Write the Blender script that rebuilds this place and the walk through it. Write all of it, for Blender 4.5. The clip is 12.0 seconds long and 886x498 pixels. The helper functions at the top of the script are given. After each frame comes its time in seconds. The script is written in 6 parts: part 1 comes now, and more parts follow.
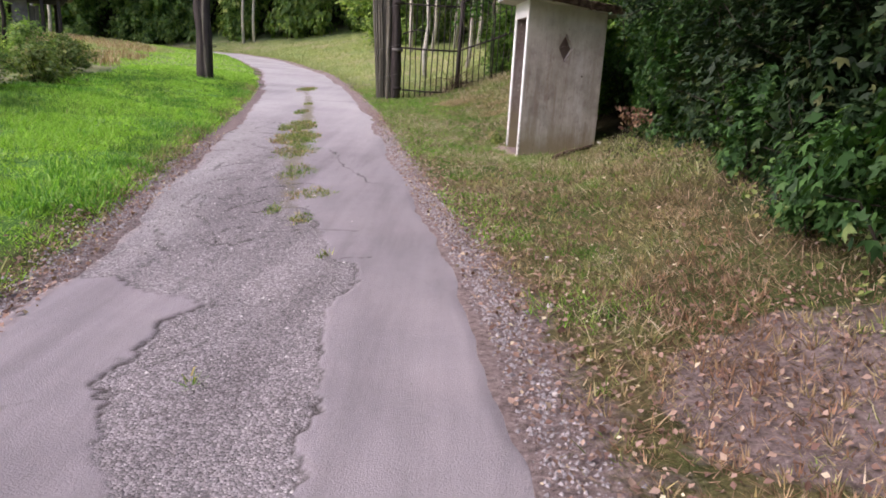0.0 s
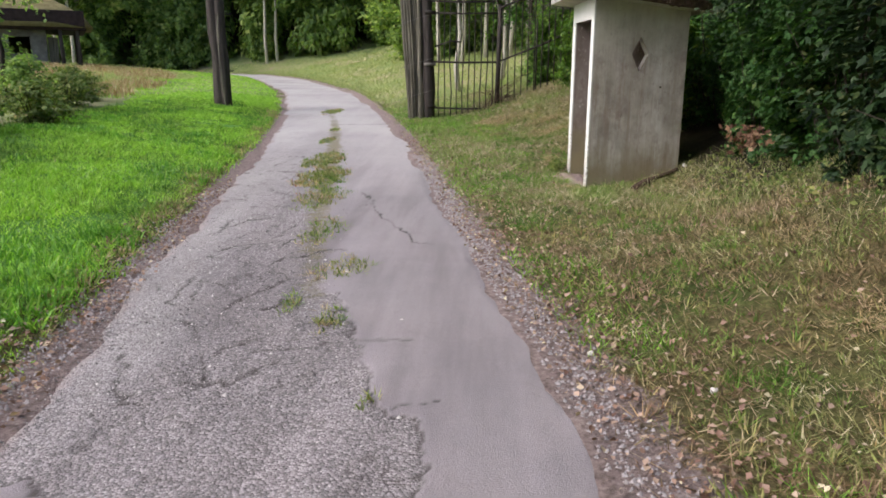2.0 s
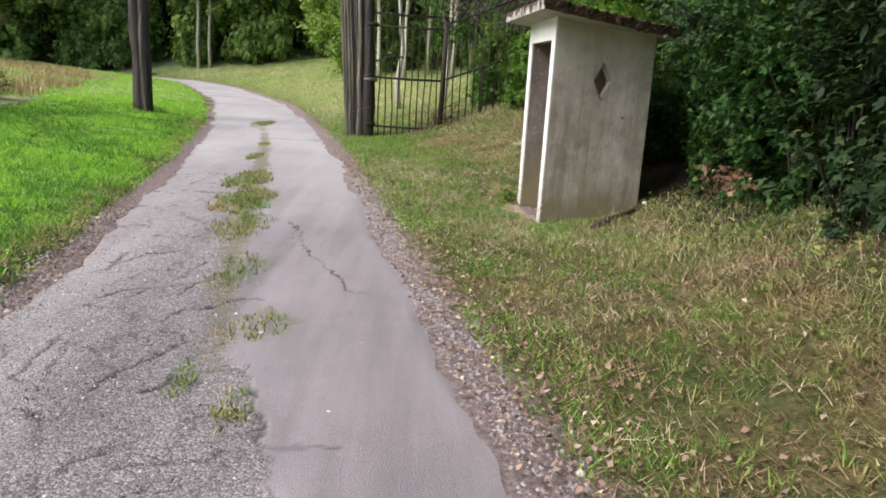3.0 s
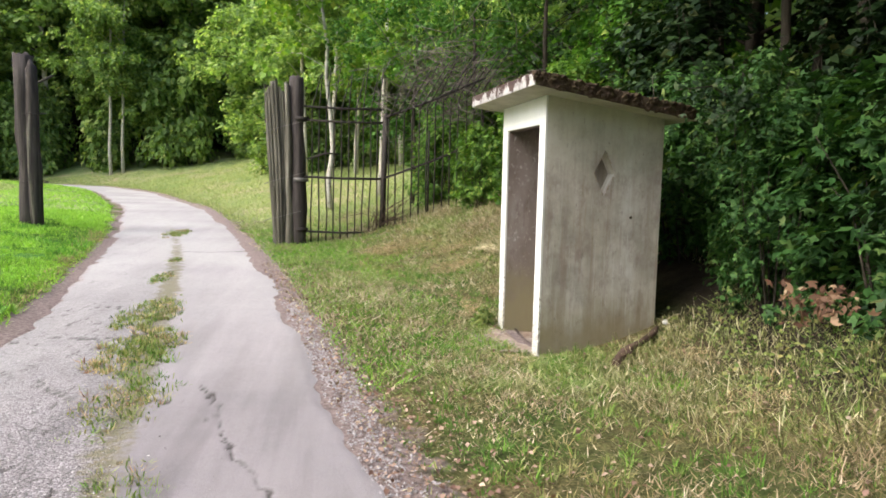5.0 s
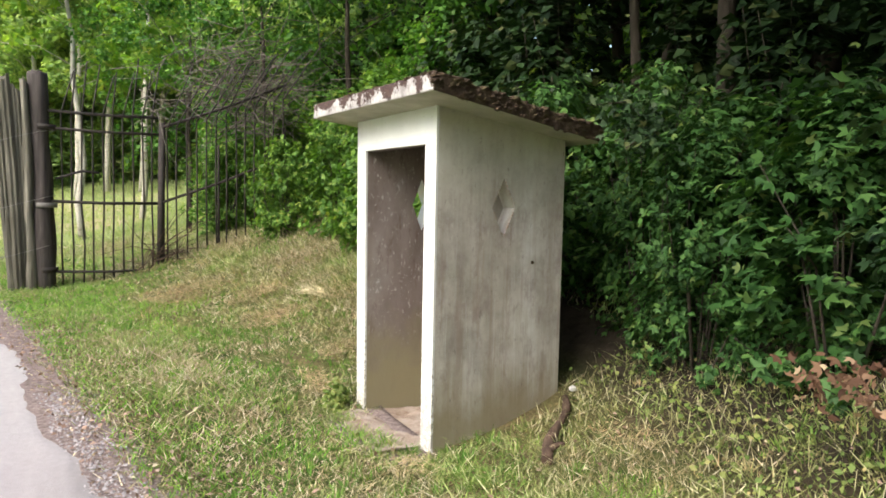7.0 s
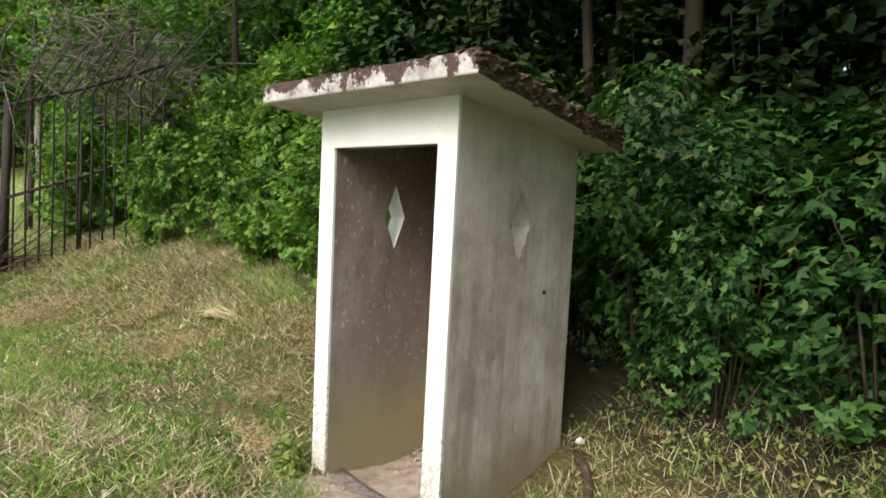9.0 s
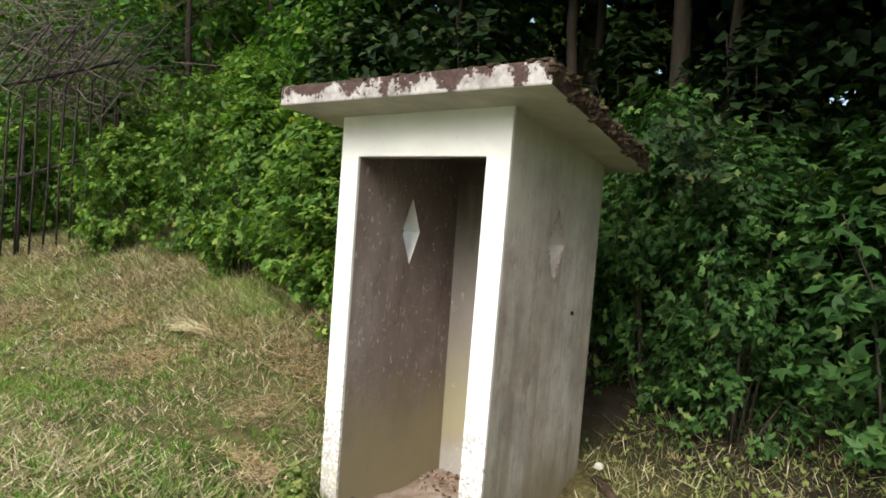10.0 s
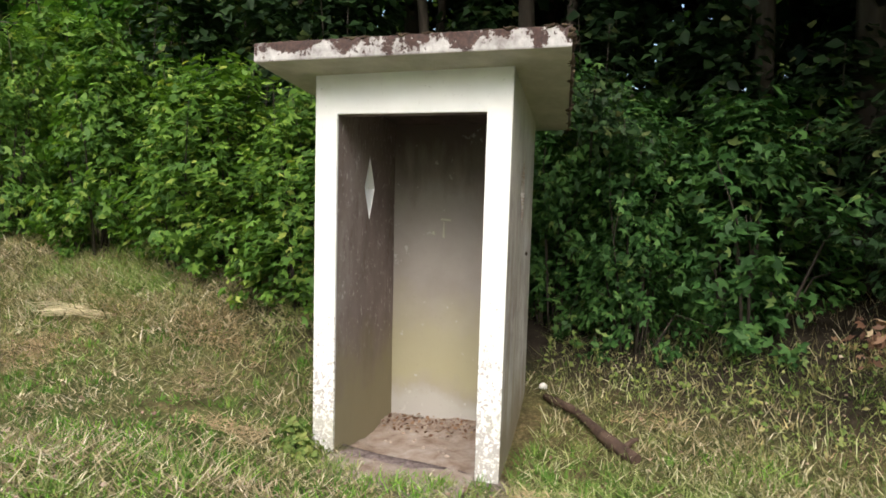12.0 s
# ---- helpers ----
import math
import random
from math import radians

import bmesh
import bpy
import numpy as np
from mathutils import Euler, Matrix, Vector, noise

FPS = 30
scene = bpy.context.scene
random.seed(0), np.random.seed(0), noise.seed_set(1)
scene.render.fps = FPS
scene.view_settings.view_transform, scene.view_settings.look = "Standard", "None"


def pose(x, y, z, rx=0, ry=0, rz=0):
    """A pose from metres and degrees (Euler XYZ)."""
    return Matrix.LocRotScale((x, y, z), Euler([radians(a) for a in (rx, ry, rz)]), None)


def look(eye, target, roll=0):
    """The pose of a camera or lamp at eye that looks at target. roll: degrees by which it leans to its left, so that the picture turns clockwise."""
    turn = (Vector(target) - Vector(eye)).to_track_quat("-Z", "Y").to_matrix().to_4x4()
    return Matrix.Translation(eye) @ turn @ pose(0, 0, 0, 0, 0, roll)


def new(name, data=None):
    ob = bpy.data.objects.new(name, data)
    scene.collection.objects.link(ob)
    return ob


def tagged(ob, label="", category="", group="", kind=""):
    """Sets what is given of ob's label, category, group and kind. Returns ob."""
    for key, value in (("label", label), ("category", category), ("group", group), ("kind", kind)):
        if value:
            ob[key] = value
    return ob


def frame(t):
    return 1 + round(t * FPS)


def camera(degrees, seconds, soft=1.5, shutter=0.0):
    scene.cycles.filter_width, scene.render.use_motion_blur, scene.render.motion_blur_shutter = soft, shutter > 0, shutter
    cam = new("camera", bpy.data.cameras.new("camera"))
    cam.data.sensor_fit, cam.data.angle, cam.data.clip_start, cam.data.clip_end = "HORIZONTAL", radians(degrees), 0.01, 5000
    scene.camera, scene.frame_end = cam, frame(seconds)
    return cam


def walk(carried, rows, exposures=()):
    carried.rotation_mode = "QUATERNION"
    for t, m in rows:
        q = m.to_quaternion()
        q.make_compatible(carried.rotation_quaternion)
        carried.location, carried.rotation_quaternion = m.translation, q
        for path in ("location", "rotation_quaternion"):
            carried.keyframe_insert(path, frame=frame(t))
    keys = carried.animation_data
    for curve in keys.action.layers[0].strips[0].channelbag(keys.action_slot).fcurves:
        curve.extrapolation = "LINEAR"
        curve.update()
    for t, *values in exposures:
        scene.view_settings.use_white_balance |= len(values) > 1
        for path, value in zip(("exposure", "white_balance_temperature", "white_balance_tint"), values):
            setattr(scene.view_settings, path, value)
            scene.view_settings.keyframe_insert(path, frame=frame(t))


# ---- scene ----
cam = camera(63.4, 12.0, 1.7)
PATH = [
    (0, (-0.021, -0.032, 1.459), (-0.018, 1.909, 0.978), 3.2),
    (0.5, (-0.105, 0.393, 1.503), (-0.151, 2.327, 0.997), 1.3),
    (1, (-0.151, 0.911, 1.51), (-0.395, 2.817, 0.956), 2.1),
    (1.5, (-0.289, 1.361, 1.468), (-0.537, 3.269, 0.921), 2.7),
    (2, (-0.366, 1.822, 1.576), (-0.451, 3.766, 1.116), 0.2),
    (2.5, (-0.396, 2.312, 1.598), (-0.499, 4.262, 1.162), 0.6),
    (3, (-0.468, 2.814, 1.594), (-0.367, 4.769, 1.184), 3.3),
    (3.5, (-0.487, 3.26, 1.676), (-0.239, 5.232, 1.45), 0.8),
    (3.7, (-0.492, 3.455, 1.67), (-0.276, 5.434, 1.48), 1.8),
    (5.3, (-0.763, 5.172, 1.645), (-0.405, 7.136, 1.516), 0.7),
    (5.5, (-0.784, 5.38, 1.659), (-0.269, 7.31, 1.558), 1.9),
    (6, (-0.948, 5.798, 1.764), (-0.168, 7.634, 1.626), 0.9),
    (6.5, (-0.913, 6.359, 1.775), (-0.101, 8.186, 1.714), 0.4),
    (7, (-1.041, 6.738, 1.834), (-0.131, 8.516, 1.738), 0.6),
    (7.5, (-1.09, 7.221, 1.912), (0.023, 8.881, 1.826), -1.0),
    (7.7, (-1.088, 7.394, 1.899), (0.001, 9.069, 1.815), -0.9),
    (9.3, (-1.353, 8.305, 1.905), (-0.059, 9.829, 1.836), 2.3),
    (9.5, (-1.39, 8.42, 1.883), (-0.09, 9.94, 1.838), 1.9),
    (10, (-1.637, 8.717, 1.877), (-0.208, 10.116, 1.849), 3.9),
    (10.5, (-2.043, 9.004, 1.757), (-0.457, 10.218, 1.659), 1.4),
    (11, (-2.239, 9.279, 1.707), (-0.59, 10.407, 1.624), 0.5),
    (11.5, (-2.456, 9.527, 1.688), (-0.732, 10.54, 1.677), 1.2),
    (12, (-2.696, 9.69, 1.664), (-0.866, 10.495, 1.601), 0.9),
]
walk(cam, [(t, look(eye, target, roll)) for t, eye, target, roll in PATH],
     [(0, 0.72, 6200, 24), (1.2, 0.62, 6200, 16), (2.5, 0.68, 6250, 11), (3.5, 1.0, 6300, 9), (5.5, 1.2, 6400, 8), (7.5, 1.33, 6450, 7), (9.5, 0.88, 6450, 7), (12, 0.82, 6400, 8)])

# ---------------------------------------------------------------- world, sun
world = bpy.data.worlds.new("overcast_sky")
scene.world = world
world.use_nodes = True
wn, wl = world.node_tree.nodes, world.node_tree.links
sky = wn.new("ShaderNodeTexSky")
sky.sky_type, sky.sun_disc = "NISHITA", False
sky.sun_elevation, sky.sun_rotation = radians(46), radians(-107)
sky.air_density, sky.dust_density = 1.2, 5.0
wl.new(sky.outputs[0], wn["Background"].inputs[0])
wn["Background"].inputs[1].default_value = 0.15
sun = new("sun", bpy.data.lights.new("sun", "SUN"))
sun.data.energy, sun.data.angle, sun.data.color = 1.5, radians(40), (1.0, 0.98, 0.95)
sun.matrix_world = look((-30, -9, 31), (0, 0, 0))


# ---------------------------------------------------------------- materials
class Mat:
    """A small node-graph writer for one procedural material."""

    def __init__(self, name, rough=0.8, metal=0.0, spec=0.3):
        self.m = bpy.data.materials.new(name)
        self.m.use_nodes = True
        self.n, self.l = self.m.node_tree.nodes, self.m.node_tree.links
        self.b = self.n["Principled BSDF"]
        self.b.inputs["Roughness"].default_value = rough
        self.b.inputs["Metallic"].default_value = metal
        self.b.inputs["Specular IOR Level"].default_value = spec
        self.co = self.n.new("ShaderNodeTexCoord").outputs["Object"]

    def put(self, sock, v):
        if isinstance(v, (int, float)):
            sock.default_value = v
        elif isinstance(v, tuple):
            sock.default_value = (*v, 1.0) if len(v) == 3 and len(sock.default_value) == 4 else v
        else:
            self.l.new(v, sock)

    def scaled(self, sx, sy, sz):
        q = self.n.new("ShaderNodeMapping")
        q.inputs["Scale"].default_value = (sx, sy, sz)
        self.l.new(self.co, q.inputs["Vector"])
        return q.outputs[0]

    def noise(self, scale, detail=4.0, rough=0.55, co=None, dist=0.0):
        q = self.n.new("ShaderNodeTexNoise")
        self.l.new(co or self.co, q.inputs["Vector"])
        q.inputs["Scale"].default_value, q.inputs["Detail"].default_value = scale, detail
        q.inputs["Roughness"].default_value, q.inputs["Distortion"].default_value = rough, dist
        return q.outputs["Fac"]

    def voro(self, scale, feature="F1", co=None):
        q = self.n.new("ShaderNodeTexVoronoi")
        q.feature = feature
        self.l.new(co or self.co, q.inputs["Vector"])
        q.inputs["Scale"].default_value = scale
        return q.outputs["Distance"], (q.outputs["Color"] if feature == "F1" else None)

    def ramp(self, fac, *stops):
        q = self.n.new("ShaderNodeValToRGB")
        el = q.color_ramp.elements
        while len(el) < len(stops):
            el.new(0.5)
        for e, (p, c) in zip(el, stops):
            e.position, e.color = p, ((c, c, c, 1) if isinstance(c, (int, float)) else (*c, 1))
        self.l.new(fac, q.inputs[0])
        return q.outputs[0]

    def mix(self, fac, a, b, kind="MIX"):
        q = self.n.new("ShaderNodeMix")
        q.data_type, q.blend_type = "RGBA", kind
        self.put(q.inputs[0], fac), self.put(q.inputs[6], a), self.put(q.inputs[7], b)
        return q.outputs[2]

    def math(self, op, a, b=0.0):
        q = self.n.new("ShaderNodeMath")
        q.operation = op
        self.put(q.inputs[0], a), self.put(q.inputs[1], b)
        return q.outputs[0]

    def axis(self, i):
        q = self.n.new("ShaderNodeSeparateXYZ")
        self.l.new(self.co, q.inputs[0])
        return q.outputs[i]

    def attr(self, name):
        q = self.n.new("ShaderNodeAttribute")
        q.attribute_name = name
        return q.outputs["Fac"]

    def island(self):
        return self.n.new("ShaderNodeNewGeometry").outputs["Random Per Island"]

    def random(self):
        return self.n.new("ShaderNodeObjectInfo").outputs["Random"]

    def colour(self, c):
        self.put(self.b.inputs["Base Color"], c)
        return self

    def rough(self, r):
        self.put(self.b.inputs["Roughness"], r)
        return self

    def bump(self, h, dist, strength=1.0):
        q = self.n.new("ShaderNodeBump")
        q.inputs["Distance"].default_value, q.inputs["Strength"].default_value = dist, strength
        self.l.new(h, q.inputs["Height"])
        self.l.new(q.outputs[0], self.b.inputs["Normal"])
        return self


def leaf_material(name, dark, mid, light, odd, trans=0.35, rough=0.55):
    """Leaves: colour by leaf, a little by bush; thin, so that light comes through."""
    q = Mat(name, rough, 0.0, 0.2)
    c = q.ramp(q.island(), (0.0, dark), (0.45, mid), (0.9, light), (1.0, odd))
    tone = q.ramp(q.random(), (0.0, (0.8, 0.85, 0.75)), (0.5, (1, 1, 1)), (1.0, (1.15, 1.1, 0.9)))
    c = q.mix(0.7, c, tone, "MULTIPLY")
    c = q.mix(0.5, c, q.ramp(q.noise(1.3, 2), (0.3, (0.72, 0.8, 0.75)), (0.7, (1.2, 1.15, 1.0))), "MULTIPLY")
    q.colour(c)
    t = q.n.new("ShaderNodeBsdfTranslucent")
    q.l.new(q.mix(1.0, c, (1.3, 1.45, 0.6), "MULTIPLY"), t.inputs[0])
    s = q.n.new("ShaderNodeMixShader")
    s.inputs[0].default_value = trans
    q.l.new(q.b.outputs[0], s.inputs[1]), q.l.new(t.outputs[0], s.inputs[2])
    q.l.new(s.outputs[0], q.n["Material Output"].inputs[0])
    return q.m


# SUN, MID, DULL and DARK put the thicket's light and shade into their greens
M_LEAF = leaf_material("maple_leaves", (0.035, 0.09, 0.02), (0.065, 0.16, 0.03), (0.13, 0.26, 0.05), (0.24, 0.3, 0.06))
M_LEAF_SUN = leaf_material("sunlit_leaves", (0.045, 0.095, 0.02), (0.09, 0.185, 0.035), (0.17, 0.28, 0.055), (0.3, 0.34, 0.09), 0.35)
M_LEAF_DULL = leaf_material("shaded_leaves", (0.01, 0.024, 0.009), (0.018, 0.042, 0.014), (0.038, 0.07, 0.025), (0.1, 0.11, 0.042), 0.13)
M_LEAF_MID = leaf_material("half_shaded_leaves", (0.019, 0.052, 0.015), (0.041, 0.105, 0.028), (0.083, 0.17, 0.047), (0.16, 0.21, 0.068), 0.25)
# FAR is paled and muted to hold the distance haze in its colour
M_LEAF_FAR = leaf_material("hazy_wood_leaves", (0.1, 0.165, 0.065), (0.2, 0.3, 0.11), (0.32, 0.42, 0.16), (0.43, 0.46, 0.21), 0.5)
M_LEAF_DARK = leaf_material("deep_shade_leaves", (0.007, 0.018, 0.008), (0.012, 0.03, 0.012), (0.02, 0.042, 0.017), (0.035, 0.055, 0.02), 0.1)
M_LEAF_YEL = leaf_material("young_leaves", (0.1, 0.2, 0.03), (0.16, 0.28, 0.045), (0.25, 0.36, 0.06), (0.34, 0.36, 0.1))
M_LEAF_DEAD = leaf_material("dead_leaves", (0.07, 0.035, 0.025), (0.16, 0.085, 0.06), (0.28, 0.17, 0.12), (0.45, 0.36, 0.25), 0.15, 0.7)
M_LITTER = leaf_material("leaf_litter", (0.15, 0.085, 0.075), (0.3, 0.19, 0.165), (0.44, 0.32, 0.28), (0.68, 0.6, 0.46), 0.15, 0.7)
M_LAWN = leaf_material("lawn_blades", (0.15, 0.29, 0.045), (0.26, 0.47, 0.075), (0.37, 0.57, 0.12), (0.48, 0.58, 0.24), 0.4, 0.5)


def verge_material():
    """Blades that stand green in some patches and straw-dry in others."""
    q = Mat("verge_blades", 0.6, 0, 0.3)
    i = q.island()
    green = q.ramp(i, (0.0, (0.07, 0.14, 0.025)), (0.45, (0.2, 0.31, 0.065)), (0.8, (0.38, 0.46, 0.16)), (1.0, (0.78, 0.74, 0.5)))
    dry = q.ramp(i, (0.0, (0.1, 0.1, 0.04)), (0.4, (0.34, 0.29, 0.15)), (0.75, (0.58, 0.48, 0.31)), (1.0, (0.85, 0.77, 0.6)))
    where = q.math("ADD", q.math("MULTIPLY", q.noise(0.9, 4, 0.6), 0.8), q.math("MULTIPLY", q.noise(5, 3), 0.25))
    c = q.mix(q.ramp(where, (0.44, 0.0), (0.58, 1.0)), green, dry)
    # rusty dead blades towards the south, darkened for the tree shade there
    rusty = q.ramp(i, (0.0, (0.085, 0.06, 0.035)), (0.5, (0.2, 0.12, 0.07)), (1.0, (0.48, 0.33, 0.22)))
    south = q.math("MULTIPLY", q.ramp(q.math("DIVIDE", q.axis(1), 10.0), (0.3, 1.0), (0.7, 0.75), (1.0, 0.2)), q.ramp(q.noise(1.7, 4), (0.33, 0.0), (0.52, 1.0)))
    c = q.mix(south, c, rusty)
    q.colour(c)
    t = q.n.new("ShaderNodeBsdfTranslucent")
    q.l.new(c, t.inputs[0])
    m = q.n.new("ShaderNodeMixShader")
    m.inputs[0].default_value = 0.3
    q.l.new(q.b.outputs[0], m.inputs[1]), q.l.new(t.outputs[0], m.inputs[2])
    q.l.new(m.outputs[0], q.n["Material Output"].inputs[0])
    return q.m


M_VERGE = verge_material()


def tuft_material():
    """Grass tufts: each one green, olive, straw or rusty, with its own spread of blades."""
    q = Mat("tussock_blades", 0.65, 0, 0.25)
    c = q.ramp(q.attr("tone"), (0.0, (0.09, 0.21, 0.03)), (0.3, (0.16, 0.3, 0.05)), (0.5, (0.27, 0.32, 0.1)), (0.68, (0.43, 0.36, 0.18)), (0.85, (0.5, 0.37, 0.23)), (1.0, (0.33, 0.19, 0.12)))
    c = q.mix(0.85, c, q.ramp(q.island(), (0.0, (0.55, 0.55, 0.55)), (0.6, (1.0, 1.0, 1.0)), (1.0, (1.5, 1.42, 1.3))), "MULTIPLY")
    q.colour(c)
    t = q.n.new("ShaderNodeBsdfTranslucent")
    q.l.new(c, t.inputs[0])
    m = q.n.new("ShaderNodeMixShader")
    m.inputs[0].default_value = 0.3
    q.l.new(q.b.outputs[0], m.inputs[1]), q.l.new(t.outputs[0], m.inputs[2])
    q.l.new(m.outputs[0], q.n["Material Output"].inputs[0])
    return q.m


M_TUSSOCK = tuft_material()
M_HAY = leaf_material("matted_hay", (0.26, 0.18, 0.11), (0.42, 0.31, 0.19), (0.56, 0.43, 0.28), (0.68, 0.56, 0.4), 0.1, 0.7)
M_WEED = leaf_material("weed_leaves", (0.09, 0.14, 0.04), (0.16, 0.22, 0.065), (0.27, 0.3, 0.11), (0.4, 0.34, 0.17), 0.3, 0.6)
M_TUFT = leaf_material("tuft_blades", (0.08, 0.2, 0.03), (0.16, 0.35, 0.055), (0.28, 0.5, 0.1), (0.44, 0.58, 0.2), 0.4, 0.5)
M_MEADOW = leaf_material("meadow_blades", (0.22, 0.28, 0.13), (0.32, 0.37, 0.19), (0.43, 0.45, 0.27), (0.54, 0.48, 0.35), 0.4, 0.6)
M_STRAW = leaf_material("pale_straw", (0.5, 0.42, 0.28), (0.6, 0.52, 0.36), (0.7, 0.62, 0.46), (0.78, 0.72, 0.58), 0.1, 0.6)
M_CLOVER = leaf_material("clover_leaves", (0.09, 0.19, 0.05), (0.15, 0.29, 0.09), (0.24, 0.38, 0.15), (0.36, 0.46, 0.24), 0.3, 0.5)
M_DRY = leaf_material("dry_stalks", (0.25, 0.16, 0.1), (0.4, 0.28, 0.18), (0.52, 0.4, 0.26), (0.65, 0.55, 0.4), 0.15, 0.7)


def ground_material():
    q = Mat("turf_and_soil", 0.95, 0, 0.15)
    big, fine = q.noise(0.9, 5), q.noise(38, 6, 0.7)
    lawn = q.ramp(fine, (0.25, (0.05, 0.12, 0.025)), (0.55, (0.11, 0.25, 0.045)), (0.8, (0.2, 0.35, 0.08)))
    dry = q.ramp(fine, (0.25, (0.05, 0.045, 0.022)), (0.5, (0.16, 0.13, 0.065)), (0.8, (0.36, 0.28, 0.17)))
    green = q.ramp(fine, (0.25, (0.03, 0.045, 0.014)), (0.55, (0.09, 0.125, 0.035)), (0.8, (0.2, 0.21, 0.085)))
    verge = q.mix(q.ramp(big, (0.4, 0.0), (0.6, 1.0)), dry, green)
    verge = q.mix(0.75, verge, q.ramp(q.noise(6.5, 5, 0.7), (0.32, (0.5, 0.48, 0.44)), (0.5, (0.95, 0.95, 0.9)), (0.68, (1.5, 1.35, 1.25))), "MULTIPLY")
    soil = q.ramp(q.noise(26, 6, 0.7), (0.3, (0.11, 0.082, 0.078)), (0.55, (0.28, 0.22, 0.21)), (0.8, (0.45, 0.38, 0.37)))
    c = q.mix(q.attr("lawn"), verge, lawn)
    edge = q.math("ADD", q.attr("soil"), q.math("MULTIPLY", q.math("SUBTRACT", q.noise(5, 5, 0.65), 0.5), 0.9))
    c = q.mix(q.ramp(edge, (0.42, 0.0), (0.58, 1.0)), c, soil)
    meadow = q.ramp(q.noise(0.35, 5, 0.65), (0.35, (0.18, 0.25, 0.09)), (0.5, (0.3, 0.34, 0.15)), (0.65, (0.46, 0.36, 0.26)))
    c = q.mix(q.attr("meadow"), c, meadow)
    # dark humus below the trees, with their shade put into its colour
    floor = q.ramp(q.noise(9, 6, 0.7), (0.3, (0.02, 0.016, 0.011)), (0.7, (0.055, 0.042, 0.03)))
    c = q.mix(q.attr("forest_shade"), c, floor)
    return q.colour(c).bump(q.noise(45, 6, 0.75), 0.03).m


def asphalt_material():
    q = Mat("worn_asphalt", 0.85, 0, 0.3)
    grit, tint = q.voro(90)
    stones = q.ramp(q.math("ADD", q.math("MULTIPLY", grit, 0.9), q.math("MULTIPLY", q.noise(60, 4, 0.7), 0.35)),
                    (0.25, (0.34, 0.32, 0.325)), (0.55, (0.21, 0.195, 0.2)), (0.9, (0.09, 0.082, 0.084)))
    bw = q.n.new("ShaderNodeRGBToBW")
    q.l.new(tint, bw.inputs[0])
    stones = q.mix(0.6, stones, q.ramp(bw.outputs[0], (0.2, (0.1, 0.093, 0.095)), (0.5, (0.215, 0.2, 0.204)), (0.8, (0.42, 0.395, 0.4))))
    smooth = q.ramp(q.noise(120, 4, 0.8), (0.25, (0.2, 0.185, 0.195)), (0.6, (0.265, 0.248, 0.26)), (0.9, (0.33, 0.31, 0.32)))
    smooth = q.mix(0.5, smooth, q.ramp(q.noise(1.7, 5), (0.3, (0.78, 0.78, 0.8)), (0.7, (1.14, 1.1, 1.1))), "MULTIPLY")
    c = q.mix(q.attr("rough"), smooth, stones)
    c = q.mix(0.45, c, q.ramp(q.noise(0.8, 4), (0.3, (0.78, 0.76, 0.77)), (0.7, (1.2, 1.18, 1.2))), "MULTIPLY")
    c = q.mix(0.8, c, q.ramp(q.noise(2.2, 4, 0.6, q.scaled(1.4, 0.14, 1)), (0.32, (0.7, 0.68, 0.69)), (0.5, (0.98, 0.97, 0.98)), (0.68, (1.22, 1.2, 1.22))), "MULTIPLY")
    # paler towards the far end and along the outer left track
    c = q.mix(q.math("MULTIPLY", q.attr("pale_tone"), 0.7), c, q.ramp(q.noise(25, 6, 0.7), (0.3, (0.36, 0.345, 0.345)), (0.7, (0.52, 0.505, 0.505))))
    green = q.math("ADD", q.attr("mossy"), q.math("MULTIPLY", q.math("SUBTRACT", q.noise(7, 5, 0.7), 0.5), 1.2))
    c = q.mix(q.ramp(green, (0.5, 0.0), (0.72, 0.75)), c, q.ramp(q.noise(40, 5, 0.7), (0.3, (0.08, 0.085, 0.03)), (0.7, (0.22, 0.18, 0.1))))
    dust = q.math("ADD", q.attr("dust"), q.math("MULTIPLY", q.math("SUBTRACT", q.noise(6, 6, 0.7), 0.5), 0.8))
    c = q.mix(q.ramp(dust, (0.45, 0.0), (0.7, 0.8)), c, q.ramp(q.noise(30, 6, 0.75), (0.3, (0.17, 0.13, 0.125)), (0.7, (0.4, 0.34, 0.335))))
    wob = q.n.new("ShaderNodeVectorMath")
    wob.operation = "ADD"
    q.l.new(q.co, wob.inputs[0])
    tw = q.n.new("ShaderNodeTexNoise")
    tw.inputs["Scale"].default_value = 3.0
    q.l.new(q.co, tw.inputs["Vector"]), q.l.new(q.mix(1.0, tw.outputs["Color"], (0.35, 0.35, 0.35), "MULTIPLY"), wob.inputs[1])
    web, _ = q.voro(8.5, "DISTANCE_TO_EDGE", wob.outputs[0])
    net = q.math("MULTIPLY", q.ramp(web, (0.0, 1.0), (0.06, 0.0)), q.ramp(q.noise(2.4, 6, 0.7), (0.47, 0.0), (0.62, 0.8)))
    c = q.mix(q.math("MULTIPLY", net, q.math("ADD", q.math("MULTIPLY", q.attr("rough"), 0.85), 0.12)), c, (0.06, 0.05, 0.048))
    c = q.mix(q.attr("crack"), c, (0.03, 0.025, 0.02))
    q.colour(c)
    h = q.mix(q.attr("rough"), q.noise(140, 3), q.math("SUBTRACT", 1.0, grit))
    return q.bump(h, 0.006, 0.8).m


